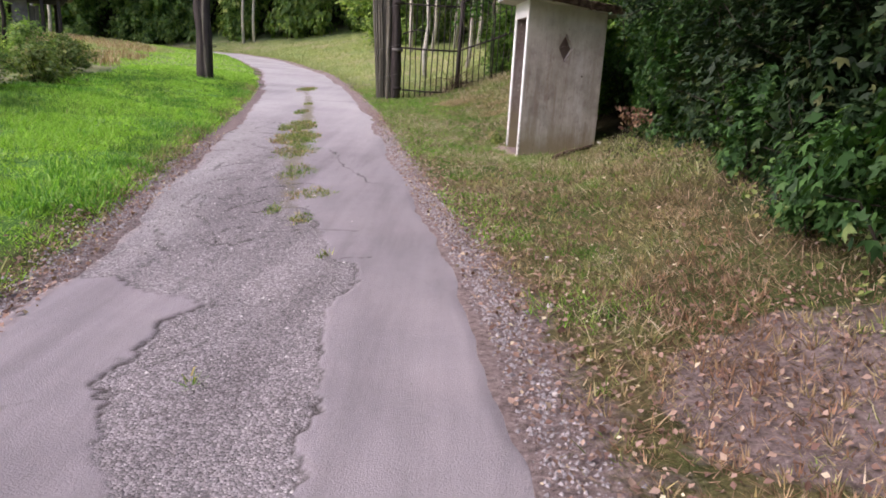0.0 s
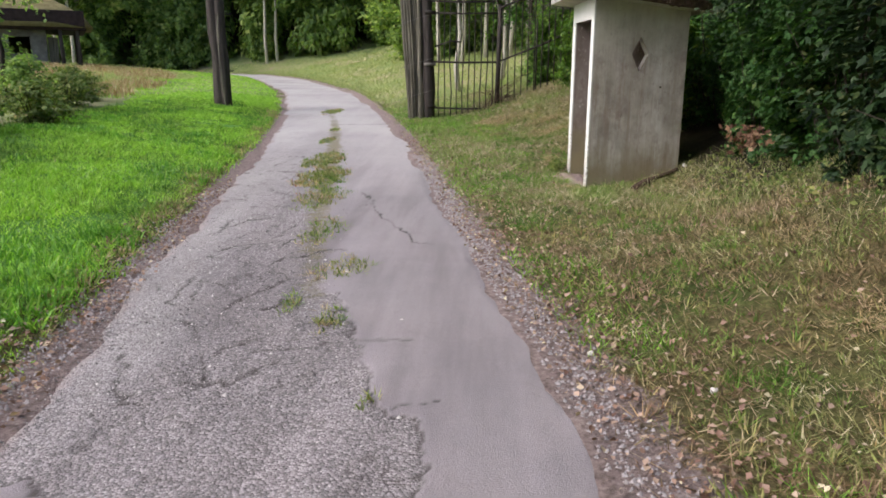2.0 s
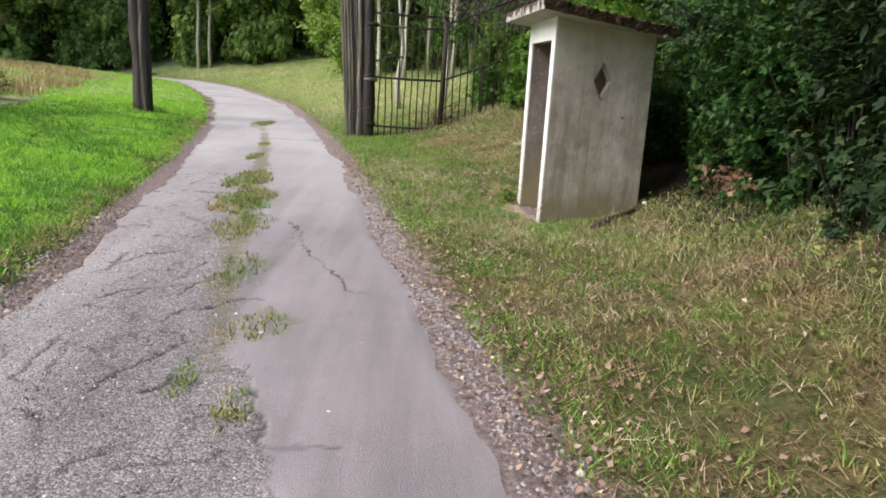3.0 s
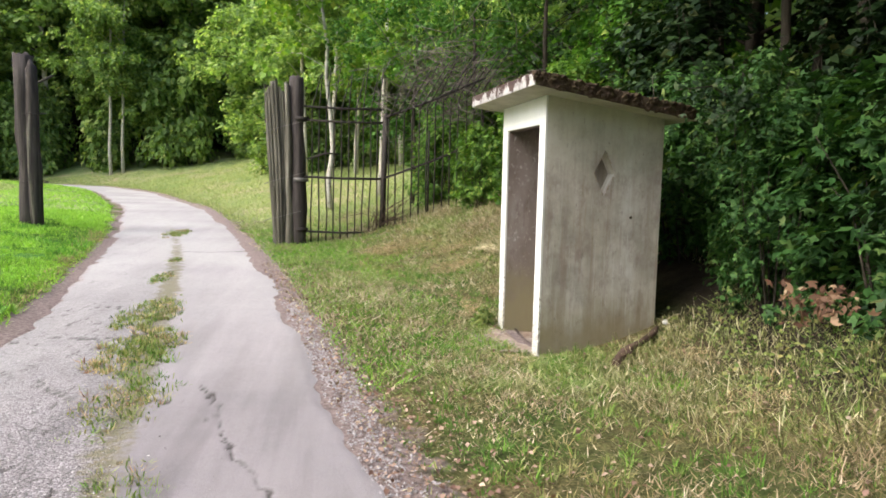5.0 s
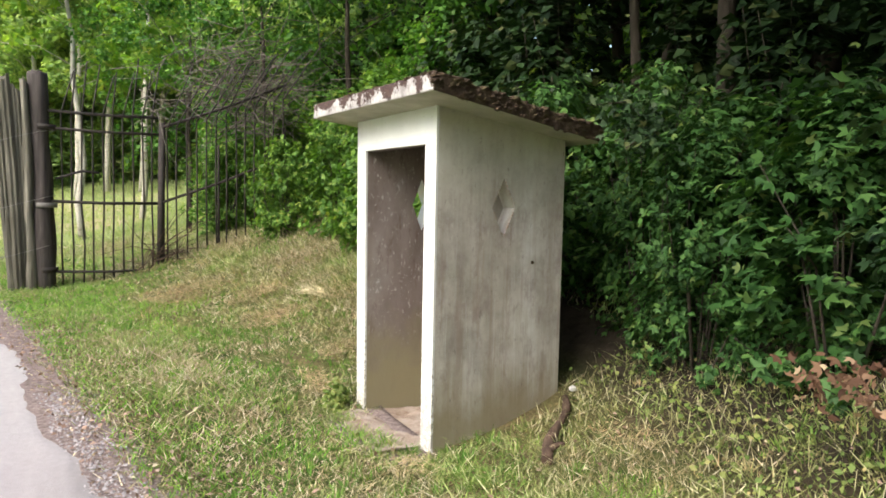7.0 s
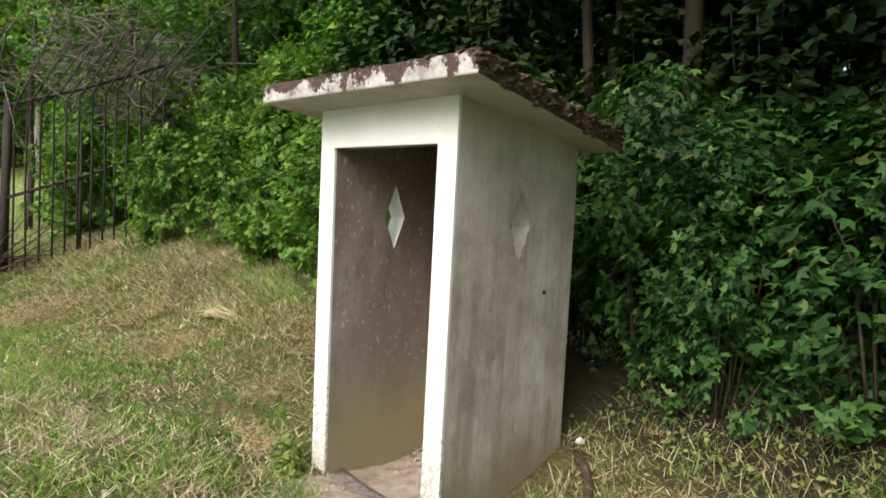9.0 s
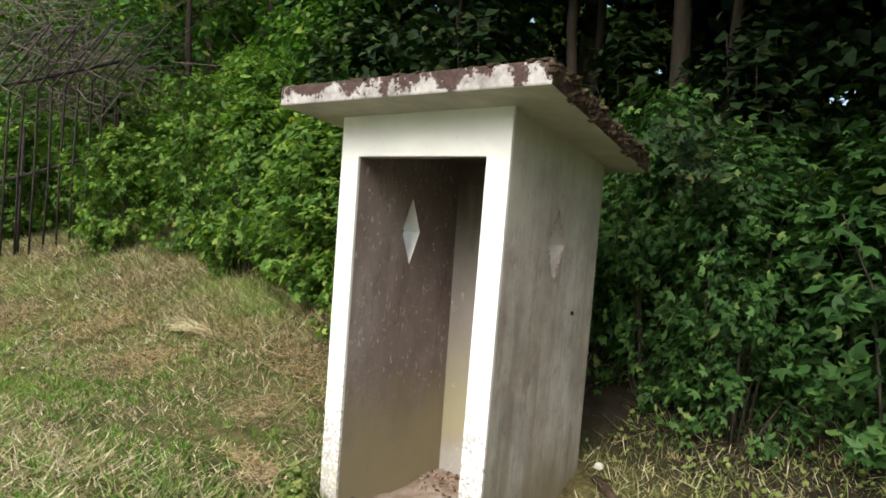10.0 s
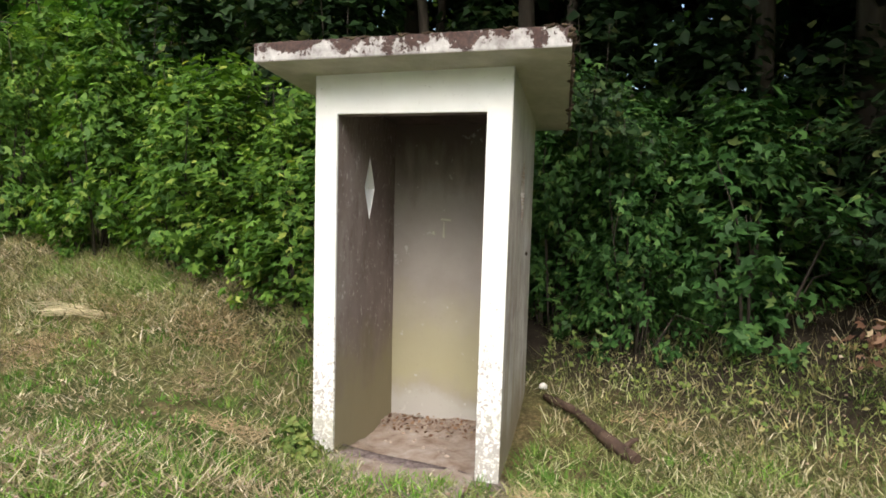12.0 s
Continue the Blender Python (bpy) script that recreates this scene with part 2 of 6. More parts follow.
def concrete_material():
    """Thin render over concrete: runs of rust and algae, paler washed patches, an ochre damp foot."""
    q = Mat("weathered_concrete", 0.92, 0, 0.2)
    streak = q.noise(5.5, 6, 0.65, q.scaled(1, 1, 0.09))
    c = q.ramp(streak, (0.28, (0.4, 0.36, 0.32)), (0.5, (0.52, 0.49, 0.45)), (0.75, (0.64, 0.63, 0.62)))
    c = q.mix(0.8, c, q.ramp(q.noise(2.6, 7, 0.65), (0.3, (0.58, 0.55, 0.53)), (0.5, (0.97, 0.96, 0.95)), (0.68, (1.22, 1.24, 1.29))), "MULTIPLY")
    c = q.mix(q.ramp(q.noise(8, 7, 0.75, q.scaled(1, 1, 0.6)), (0.49, 0.0), (0.66, 0.6)), c, (0.27, 0.205, 0.19))
    h = q.math("ADD", q.axis(2), q.math("MULTIPLY", q.math("SUBTRACT", streak, 0.5), 0.6))
    level = q.math("DIVIDE", h, 3.0)
    runs = q.math("MULTIPLY", q.ramp(q.noise(17, 5, 0.7, q.scaled(1, 1, 0.045)), (0.5, 0.0), (0.64, 1.0)), q.ramp(level, (0.15, 0.15), (0.4, 0.45), (0.62, 0.3), (0.75, 0.0)))
    c = q.mix(runs, c, (0.3, 0.215, 0.165))
    wash = q.math("MULTIPLY", q.ramp(q.noise(21, 5, 0.7, q.scaled(1, 1, 0.06)), (0.54, 0.0), (0.66, 1.0)), q.ramp(level, (0.2, 0.5), (0.5, 0.3), (0.7, 0.0)))
    c = q.mix(wash, c, (0.7, 0.7, 0.7))
    c = q.mix(q.ramp(level, (0.14, 0.8), (0.27, 0.0)), c, (0.27, 0.22, 0.13))
    c = q.mix(q.ramp(level, (0.6, 0.0), (0.8, 0.6)), c, (0.5, 0.5, 0.4))
    c = q.mix(q.ramp(q.noise(70, 4, 0.8), (0.6, 0.0), (0.75, 0.5)), c, (0.14, 0.11, 0.09))
    c = q.mix(q.ramp(q.noise(32, 6, 0.8, q.scaled(1, 1, 0.4)), (0.6, 0.0), (0.66, 0.6)), c, (0.2, 0.16, 0.145))
    return q.colour(c).bump(q.noise(55, 8, 0.75), 0.006, 0.8).m


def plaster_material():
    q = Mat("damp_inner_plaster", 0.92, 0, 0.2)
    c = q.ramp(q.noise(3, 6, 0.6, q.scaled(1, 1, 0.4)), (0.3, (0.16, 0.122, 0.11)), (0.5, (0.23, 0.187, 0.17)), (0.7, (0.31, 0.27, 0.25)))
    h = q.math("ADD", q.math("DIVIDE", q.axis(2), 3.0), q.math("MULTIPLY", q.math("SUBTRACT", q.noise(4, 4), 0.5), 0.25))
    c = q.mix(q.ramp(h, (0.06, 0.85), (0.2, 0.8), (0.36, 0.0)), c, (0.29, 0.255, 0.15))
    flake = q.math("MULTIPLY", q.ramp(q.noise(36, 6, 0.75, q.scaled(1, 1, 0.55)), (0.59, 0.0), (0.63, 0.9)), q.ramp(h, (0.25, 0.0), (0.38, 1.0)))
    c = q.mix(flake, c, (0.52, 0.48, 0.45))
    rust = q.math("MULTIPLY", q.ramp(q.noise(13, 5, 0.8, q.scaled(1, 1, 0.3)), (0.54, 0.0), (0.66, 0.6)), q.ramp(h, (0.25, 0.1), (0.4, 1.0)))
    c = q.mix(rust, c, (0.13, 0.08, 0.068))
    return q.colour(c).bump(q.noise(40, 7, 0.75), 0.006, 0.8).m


def back_plaster_material():
    """Smoother grey plaster: soot and painted shade below the roof, a yellow-green damp band, a pale mended foot."""
    q = Mat("grey_back_plaster", 0.92, 0, 0.2)
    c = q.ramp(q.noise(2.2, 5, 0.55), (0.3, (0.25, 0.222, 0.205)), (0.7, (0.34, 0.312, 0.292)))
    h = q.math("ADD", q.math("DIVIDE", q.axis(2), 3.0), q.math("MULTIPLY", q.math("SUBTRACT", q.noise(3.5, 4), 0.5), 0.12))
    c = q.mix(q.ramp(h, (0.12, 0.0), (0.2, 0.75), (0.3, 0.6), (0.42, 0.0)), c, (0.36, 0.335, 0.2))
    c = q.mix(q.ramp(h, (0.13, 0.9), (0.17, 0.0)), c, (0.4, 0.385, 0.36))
    # dark top: soot together with the shade under the roof
    soot_shade = q.math("ADD", h, q.math("MULTIPLY", q.math("SUBTRACT", q.noise(9, 5, 0.7, q.scaled(1, 1, 0.2)), 0.5), 0.2))
    c = q.mix(q.ramp(soot_shade, (0.62, 0.0), (0.76, 0.85)), c, (0.11, 0.082, 0.072))
    c = q.mix(q.ramp(q.noise(12, 4, 0.6), (0.66, 0.0), (0.69, 0.6)), c, (0.48, 0.46, 0.44))
    c = q.mix(q.ramp(q.noise(50, 6, 0.8), (0.6, 0.0), (0.7, 0.4)), c, (0.16, 0.13, 0.11))
    return q.colour(c).bump(q.noise(30, 7, 0.7), 0.003, 0.6).m


def whitewash_material():
    q = Mat("whitewash", 0.8, 0, 0.3)
    c = q.ramp(q.noise(4, 6), (0.3, (0.72, 0.72, 0.705)), (0.7, (0.8, 0.8, 0.79)))
    low = q.ramp(q.math("DIVIDE", q.axis(2), 3.0), (0.08, 0.2), (0.45, 0.0))
    flake = q.math("ADD", q.noise(34, 7, 0.75), low)
    c = q.mix(q.ramp(flake, (0.63, 0.0), (0.67, 0.85)), c, (0.33, 0.3, 0.28))
    c = q.mix(q.ramp(q.math("ADD", q.noise(3, 4), low), (0.62, 0.0), (0.8, 0.45)), c, (0.5, 0.5, 0.38))
    return q.colour(c).bump(q.noise(60, 7, 0.75), 0.004, 0.6).m


def fascia_material():
    q = Mat("lichen_spotted_slab", 0.9, 0, 0.2)
    c = q.ramp(q.noise(9, 6, 0.7), (0.35, (0.24, 0.22, 0.215)), (0.5, (0.4, 0.38, 0.375)), (0.65, (0.54, 0.52, 0.515)))
    spots = q.math("ADD", q.math("MULTIPLY", q.noise(7, 3, 0.6), 1.2), q.math("MULTIPLY", q.noise(38, 6, 0.8), 0.8))
    spots = q.math("ADD", q.math("MULTIPLY", spots, 0.5), q.math("MULTIPLY", q.math("SUBTRACT", q.axis(2), 2.61), 1.2))
    c = q.mix(q.ramp(spots, (0.512, 0.0), (0.53, 0.95)), c, q.ramp(q.noise(50, 4), (0.3, (0.03, 0.017, 0.016)), (0.7, (0.085, 0.045, 0.036))))
    return q.colour(c).bump(q.noise(40, 7, 0.75), 0.006).m


def mixed(name, scale, stops, rough=0.9, bump_scale=50, bump=0.005, stretch=None, spec=0.2):
    q = Mat(name, rough, 0, spec)
    co = q.scaled(*stretch) if stretch else None
    return q.colour(q.ramp(q.noise(scale, 7, 0.65, co), *stops)).bump(q.noise(bump_scale, 7, 0.75, co), bump).m


M_GROUND, M_ROAD = ground_material(), asphalt_material()
M_CONC, M_PLASTER, M_BACK = concrete_material(), plaster_material(), back_plaster_material()
M_WHITE, M_FASCIA = whitewash_material(), fascia_material()
M_SOFFIT = mixed("pale_soffit", 5, ((0.3, (0.36, 0.35, 0.27)), (0.6, (0.48, 0.465, 0.38)), (0.8, (0.56, 0.55, 0.48))))
M_CEILING_SHADE = mixed("unlit_ceiling", 5, ((0.3, (0.05, 0.038, 0.034)), (0.7, (0.12, 0.095, 0.085))))
M_MOSS = mixed("dark_moss", 18, ((0.3, (0.035, 0.022, 0.018)), (0.55, (0.085, 0.06, 0.04)), (0.8, (0.13, 0.12, 0.05))), 1.0, 60, 0.02)
M_FLOOR = mixed("dirty_slab", 6, ((0.3, (0.2, 0.145, 0.11)), (0.5, (0.31, 0.25, 0.205)), (0.75, (0.42, 0.36, 0.31))))
M_DIRT = mixed("trodden_dirt", 7, ((0.3, (0.17, 0.115, 0.085)), (0.45, (0.28, 0.215, 0.175)), (0.6, (0.36, 0.3, 0.26)), (0.75, (0.44, 0.39, 0.35))), 0.95, 60, 0.012)
M_WOODGREY = mixed("weathered_timber", 22, ((0.3, (0.055, 0.05, 0.04)), (0.55, (0.135, 0.125, 0.1)), (0.8, (0.26, 0.24, 0.2))), 0.9, 30, 0.012, (1, 1, 0.06))
M_WOODDARK = mixed("tarred_timber", 22, ((0.3, (0.03, 0.025, 0.024)), (0.55, (0.065, 0.055, 0.052)), (0.8, (0.12, 0.1, 0.09))), 0.85, 30, 0.012, (1, 1, 0.06))
M_BARK = mixed("bark", 7, ((0.3, (0.03, 0.024, 0.019)), (0.6, (0.07, 0.058, 0.047)), (0.8, (0.12, 0.105, 0.085))), 0.95, 25, 0.02, (1, 1, 0.25))
M_BIRCH = mixed("pale_bark", 4, ((0.3, (0.12, 0.1, 0.09)), (0.45, (0.42, 0.39, 0.34)), (0.7, (0.56, 0.53, 0.47))), 0.85, 25, 0.01, (1, 1, 2.2))
M_TWIG = mixed("grey_twigs", 12, ((0.3, (0.07, 0.06, 0.05)), (0.7, (0.2, 0.175, 0.15))))
M_IRON = mixed("rusty_iron", 30, ((0.3, (0.012, 0.01, 0.01)), (0.55, (0.03, 0.023, 0.02)), (0.75, (0.075, 0.045, 0.034))), 0.75, 90, 0.003, None, 0.4)
M_WIRE = mixed("grey_wire", 20, ((0.3, (0.1, 0.095, 0.09)), (0.7, (0.22, 0.205, 0.19))), 0.6)
M_STONE = mixed("pale_stone", 14, ((0.3, (0.4, 0.36, 0.34)), (0.7, (0.66, 0.62, 0.6))))
M_GRAVEL = mixed("lilac_gravel", 60, ((0.3, (0.2, 0.18, 0.185)), (0.5, (0.34, 0.31, 0.32)), (0.7, (0.5, 0.47, 0.48))))
def chip_material():
    q = Mat("stone_chippings", 0.9, 0, 0.2)
    return q.colour(q.ramp(q.island(), (0.0, (0.08, 0.074, 0.075)), (0.45, (0.185, 0.17, 0.174)), (0.85, (0.32, 0.3, 0.303)), (1.0, (0.58, 0.55, 0.54)))).m


M_CHIP = chip_material()
M_WHITESTONE = mixed("white_stone", 14, ((0.3, (0.7, 0.68, 0.66)), (0.7, (0.82, 0.81, 0.8))))
M_LOG = mixed("rotten_log", 10, ((0.3, (0.05, 0.032, 0.025)), (0.6, (0.12, 0.08, 0.06)), (0.8, (0.22, 0.16, 0.12))), 0.95, 30, 0.02)
M_HUTWALL = mixed("grey_render", 2, ((0.3, (0.09, 0.085, 0.085)), (0.6, (0.2, 0.19, 0.19)), (0.8, (0.34, 0.33, 0.33))))
M_HUTROOF = mixed("mossy_thatch", 3, ((0.3, (0.14, 0.12, 0.055)), (0.6, (0.24, 0.21, 0.1)), (0.8, (0.33, 0.28, 0.16))), 1.0, 12, 0.05)
M_HUTDARK = mixed("black_boards", 4, ((0.3, (0.02, 0.014, 0.016)), (0.7, (0.05, 0.035, 0.036))))


# ---------------------------------------------------------------- mesh helpers
def mesh_from(name, verts, faces, material, attrs=None, smooth=False):
    me = bpy.data.meshes.new(name)
    verts = np.asarray(verts, dtype=np.float32)
    faces = np.asarray(faces, dtype=np.int32)
    n, k = faces.shape
    me.vertices.add(len(verts)), me.loops.add(n * k), me.polygons.add(n)
    me.vertices.foreach_set("co", verts.ravel())
    me.loops.foreach_set("vertex_index", faces.ravel())
    me.polygons.foreach_set("loop_start", np.arange(0, n * k, k, dtype=np.int32))
    if smooth:
        me.polygons.foreach_set("use_smooth", np.ones(n, dtype=bool))
    me.update(calc_edges=True)
    for key, vals in (attrs or {}).items():
        me.attributes.new(key, "FLOAT", "POINT").data.foreach_set("value", np.asarray(vals, dtype=np.float32))
    me.materials.append(material)
    return me


def part(name, data, material, parent=None, label=""):
    """Links a bmesh or a mesh as one object under a thing."""
    if isinstance(data, bmesh.types.BMesh):
        me = bpy.data.meshes.new(name)
        bmesh.ops.recalc_face_normals(data, faces=data.faces)
        data.to_mesh(me), data.free()
        me.materials.append(material)
    else:
        me = data
    ob = new(name, me)
    ob.parent = parent
    return tagged(ob, label)


def thing(name, at, label, category, group="", kind=""):
    ob = new(name)
    ob.location = at
    return tagged(ob, label, category, group, kind)


def bevelled(ob, width=0.008, segments=2):
    q = ob.modifiers.new("worn_edge", "BEVEL")
    q.width, q.segments, q.limit_method = width, segments, "ANGLE"
    return ob


def hull(bm, lower, upper):
    """A closed prism between two rings of points with the same count."""
    a, b = [bm.verts.new(p) for p in lower], [bm.verts.new(p) for p in upper]
    k = len(a)
    bm.faces.new(a[::-1]), bm.faces.new(b)
    for i in range(k):
        bm.faces.new((a[i], a[(i + 1) % k], b[(i + 1) % k], b[i]))


def tube(bm, pts, radii, sides=6):
    """A tapered tube along points."""
    rings = []
    for i, p in enumerate(pts):
        d = (Vector(pts[min(i + 1, len(pts) - 1)]) - Vector(pts[max(i - 1, 0)])).normalized()
        e1 = d.cross(Vector((0.3, 0.9, 0.1)) if abs(d.z) > 0.8 else Vector((0, 0, 1))).normalized()
        e2 = d.cross(e1)
        rings.append([bm.verts.new(Vector(p) + float(radii[i]) * (math.cos(a) * e1 + math.sin(a) * e2))
                      for a in (2 * math.pi * k / sides for k in range(sides))])
    for r0, r1 in zip(rings, rings[1:]):
        for k in range(sides):
            bm.faces.new((r0[k], r0[(k + 1) % sides], r1[(k + 1) % sides], r1[k])).smooth = True
    bm.faces.new(rings[0][::-1]), bm.faces.new(rings[-1])


def lump(bm, at, size, seed, squash=0.6, sub=2):
    """A rough stone or clod."""
    r = random.Random(seed)
    res = bmesh.ops.create_icosphere(bm, subdivisions=sub, radius=1.0)
    off = Vector((r.random() * 50, r.random() * 50, r.random() * 50))
    for v in res["verts"]:
        k = 1 + 0.35 * noise.noise(v.co * 1.4 + off)
        v.co = Vector((v.co.x * size * k, v.co.y * size * k, v.co.z * size * k * squash)) + Vector(at)


RNG = np.random.default_rng(7)


def waves(x, y, scale, seed):
    """Cheap smooth noise of about -1..1 for arrays."""
    r = np.random.default_rng(seed)
    out = np.zeros_like(x, dtype=float)
    for k in range(9):
        a, f, ph = r.uniform(0, 2 * np.pi), scale * r.uniform(0.5, 2.0), r.uniform(0, 2 * np.pi)
        out += np.sin(f * (np.cos(a) * x + np.sin(a) * y) + ph) / 4.0
    return out


# ---------------------------------------------------------------- lie of the land
ROAD_LINE = ((-0.1, -40), (-0.35, -8), (-0.72, 0), (-0.85, 2.2), (-1.0, 4), (-1.37, 6), (-1.73, 8), (-2.15, 10.5), (-2.77, 14.3),
             (-3.9, 20), (-6.5, 30), (-11.4, 43), (-15.6, 50), (-23, 54.5), (-36, 57), (-60, 58))
HALF = 1.24


def dense_line():
    p = np.array(ROAD_LINE, dtype=float)
    d = np.concatenate([[0], np.cumsum(np.hypot(*np.diff(p, axis=0).T))])
    s = np.arange(0, d[-1], 0.25)
    q = np.stack([np.interp(s, d, p[:, i]) for i in (0, 1)], axis=1)
    for _ in range(14):
        q[1:-1] = 0.25 * q[:-2] + 0.5 * q[1:-1] + 0.25 * q[2:]
    return q


LINE = dense_line()
TAN = np.gradient(LINE, axis=0)
TAN /= np.hypot(TAN[:, 0], TAN[:, 1])[:, None]


def lateral(x, y):
    """Signed distance from the road's middle, positive to its right."""
    x, y = np.ravel(x).astype(float), np.ravel(y).astype(float)
    out = np.empty(len(x))
    for i in range(0, len(x), 20000):
        dx, dy = x[i:i + 20000, None] - LINE[None, :, 0], y[i:i + 20000, None] - LINE[None, :, 1]
        j = np.argmin(dx * dx + dy * dy, axis=1)
        k = np.arange(len(j))
        cross = TAN[j, 1] * dx[k, j] - TAN[j, 0] * dy[k, j]
        along = TAN[j, 0] * dx[k, j] + TAN[j, 1] * dy[k, j]
        out[i:i + 20000] = np.sign(cross) * np.hypot(cross, np.where(np.abs(along) > 0.3, along, 0))
    return out


def road_z(y):
    y = np.clip(y, -40, 62)
    return 0.238 + np.where(y < 8, 0.021, 0.0375) * (y - 8)


def ramp01(v, a, b):
    t = np.clip((v - a) / (b - a), 0, 1)
    return t * t * (3 - 2 * t)


def soft_rise(v, w=0.35):
    return w * np.logaddexp(0, v / w)


def land(x, y, u=None):
    """Height of the ground (not of the road's surface)."""
    x, y = np.asarray(x, float), np.asarray(y, float)
    shape = x.shape
    x, y = x.ravel(), y.ravel()
    u = lateral(x, y) if u is None else np.ravel(u)
    ur, ul = u - HALF, -u - HALF
    start = np.interp(y, (-10, 6.8, 9.6, 12.4, 14.2, 16, 18.5, 24), (1.3, 1.15, 3.1, 3.1, 2.1, 2.0, 1.5, 1.0))
    slope = np.interp(y, (-10, 12, 18, 22, 30, 46), (0.5, 0.42, 0.4, 0.15, 0.15, 0.22))
    top = np.interp(y, (-10, 19, 30), (2.2, 2.4, 5.0))
    right = top * np.tanh(slope * soft_rise(ur - start) / top) + 0.03 * ramp01(ur, 0, 1.2)
    left = 0.05 * ramp01(ul, 0, 0.5) + 4 * np.tanh(0.08 * np.maximum(ul, 0) / 4)
    z = road_z(y) + np.where(u > 0, right, left)
    rough = np.clip((np.abs(u) - HALF) / 0.8, 0, 1)
    z += rough * (0.035 * waves(x, y, 1.3, 1) + 0.012 * waves(x, y, 6.0, 2))
    z += 6.0 * ramp01(x, 9, 40) + 5.0 * ramp01(y, 52, 110)
    z -= 0.1 * ramp01(-np.abs(u), -HALF + 0.15, -HALF + 0.32)
    z -= 0.13 * np.exp(-((x - 1.15) / 1.0) ** 2 - ((y - 11.3) / 1.7) ** 2)
    # the dug-out footing under the sentry box
    z -= 0.3 * ((x > 1.12) & (x < 2.15) & (y > 11.05 + 0.2 * (x - 1.05)) & (y < 12.1 + 0.1 * (x - 1.0)))
    return z.reshape(shape)


def land_at(x, y):
    return float(land(np.array([x]), np.array([y]))[0])


def spread(*stops):
    """Coordinates that go from stop to stop at the step given for that stretch."""
    out = []
    for (a, step), (b, _) in zip(stops, stops[1:]):
        out.append(np.arange(a, b, step))
    return np.concatenate(out + [[stops[-1][0]]])


def build_ground():
    xs = spread((-900, 150), (-150, 15), (-45, 2.5), (-15, 0.6), (-5, 0.12), (0.9, 0.055), (2.4, 0.12), (3.5, 0.35), (9, 2), (40, 15), (150, 150), (900, 1))
    ys = spread((-900, 150), (-150, 15), (-30, 2.5), (-4, 0.4), (0, 0.12), (10.8, 0.055), (12.5, 0.12), (16, 0.3), (25, 1.0), (70, 8), (150, 150), (900, 1))
    gx, gy = np.meshgrid(xs, ys)
    u = lateral(gx, gy)
    z = land(gx.ravel(), gy.ravel(), u)
    nx, ny = len(xs), len(ys)
    idx = np.arange(nx * ny).reshape(ny, nx)
    faces = np.stack([idx[:-1, :-1], idx[:-1, 1:], idx[1:, 1:], idx[1:, :-1]], axis=-1).reshape(-1, 4)
    x, y = gx.ravel(), gy.ravel()
    far = ramp01(np.abs(u), 3.2, 4.6)
    lawn = ramp01(-u, HALF + 0.25, HALF + 0.6) * (1 - ramp01(-u, 4.7, 5.6)) * (1 - ramp01(y, 34, 46))
    soil = np.clip(1.0 - (np.abs(u) - HALF) / np.where(u > 0, 0.8, 0.34), 0, 1) * 0.85
    soil = np.maximum(soil, 0.72 * ramp01(-np.hypot((x - 1.75) / 1.2, (y - 2.6) / 0.95) - 0.22 * waves(x, y, 3.0, 81), -1.15, -0.6))
    soil = np.maximum(soil, 0.8 * ramp01(-np.hypot((x - 0.88) / 0.42, (y - 11.55) / 0.75) - 0.2 * waves(x, y, 5, 83), -1.3, -0.5))
    meadow = np.maximum(ramp01(-u, 4.8, 5.8), ramp01(y, 20, 26) * ramp01(np.abs(u), 1.5, 2.5))
    forest_shade = ramp01(x + 0.25 * waves(x, y, 2.4, 84), 1.75, 2.9) * (1 - ramp01(y, 19, 26)) + ramp01(y + 0.15 * x, 58, 64)
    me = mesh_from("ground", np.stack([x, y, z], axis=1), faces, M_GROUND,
                   {"lawn": lawn, "soil": soil, "meadow": meadow, "forest_shade": np.clip(forest_shade, 0, 1)}, True)
    return tagged(new("ground", me), "uneven ground with mown turf, dry verge and bare soil", "ground", kind="structure")


# lines of damage in the asphalt: x, y in metres
SEAM = ((-0.36, 1.0), (-0.42, 2.0), (-0.5, 2.3), (-0.46, 2.55), (-0.6, 3.3), (-0.62, 3.65), (-0.55, 4.25), (-0.62, 4.6), (-0.78, 4.72), (-1.05, 5.65), (-1.24, 6.3))
PATCH = ((-0.95, 1.2), (-1.03, 1.95), (-1.38, 2.66), (-1.41, 3.41), (-1.3, 3.66), (-1.64, 3.82), (-1.97, 4.07), (-2.3, 3.95))
CRACKS = (SEAM, PATCH, ((-1.3, 3.65), (-1.12, 3.7)), ((-1.28, 2.85), (-1.05, 3.35), (-0.98, 3.6)), ((-0.7, 4.7), (-0.5, 4.76)),
          ((-1.61, 9.85), (-1.34, 8.83), (-1.03, 8.14), (-0.87, 7.64), (-0.6, 7.6)), ((-2.85, 7.75), (-2.47, 7.93), (-2.04, 8.07)),
          ((-3.46, 17.7), (-2.9, 17.62), (-2.38, 17.85)), ((-2.14, 6.0), (-2.21, 6.5), (-2.32, 6.95), (-2.2, 7.5)),
          ((-1.7, 2.2), (-1.62, 2.5)))


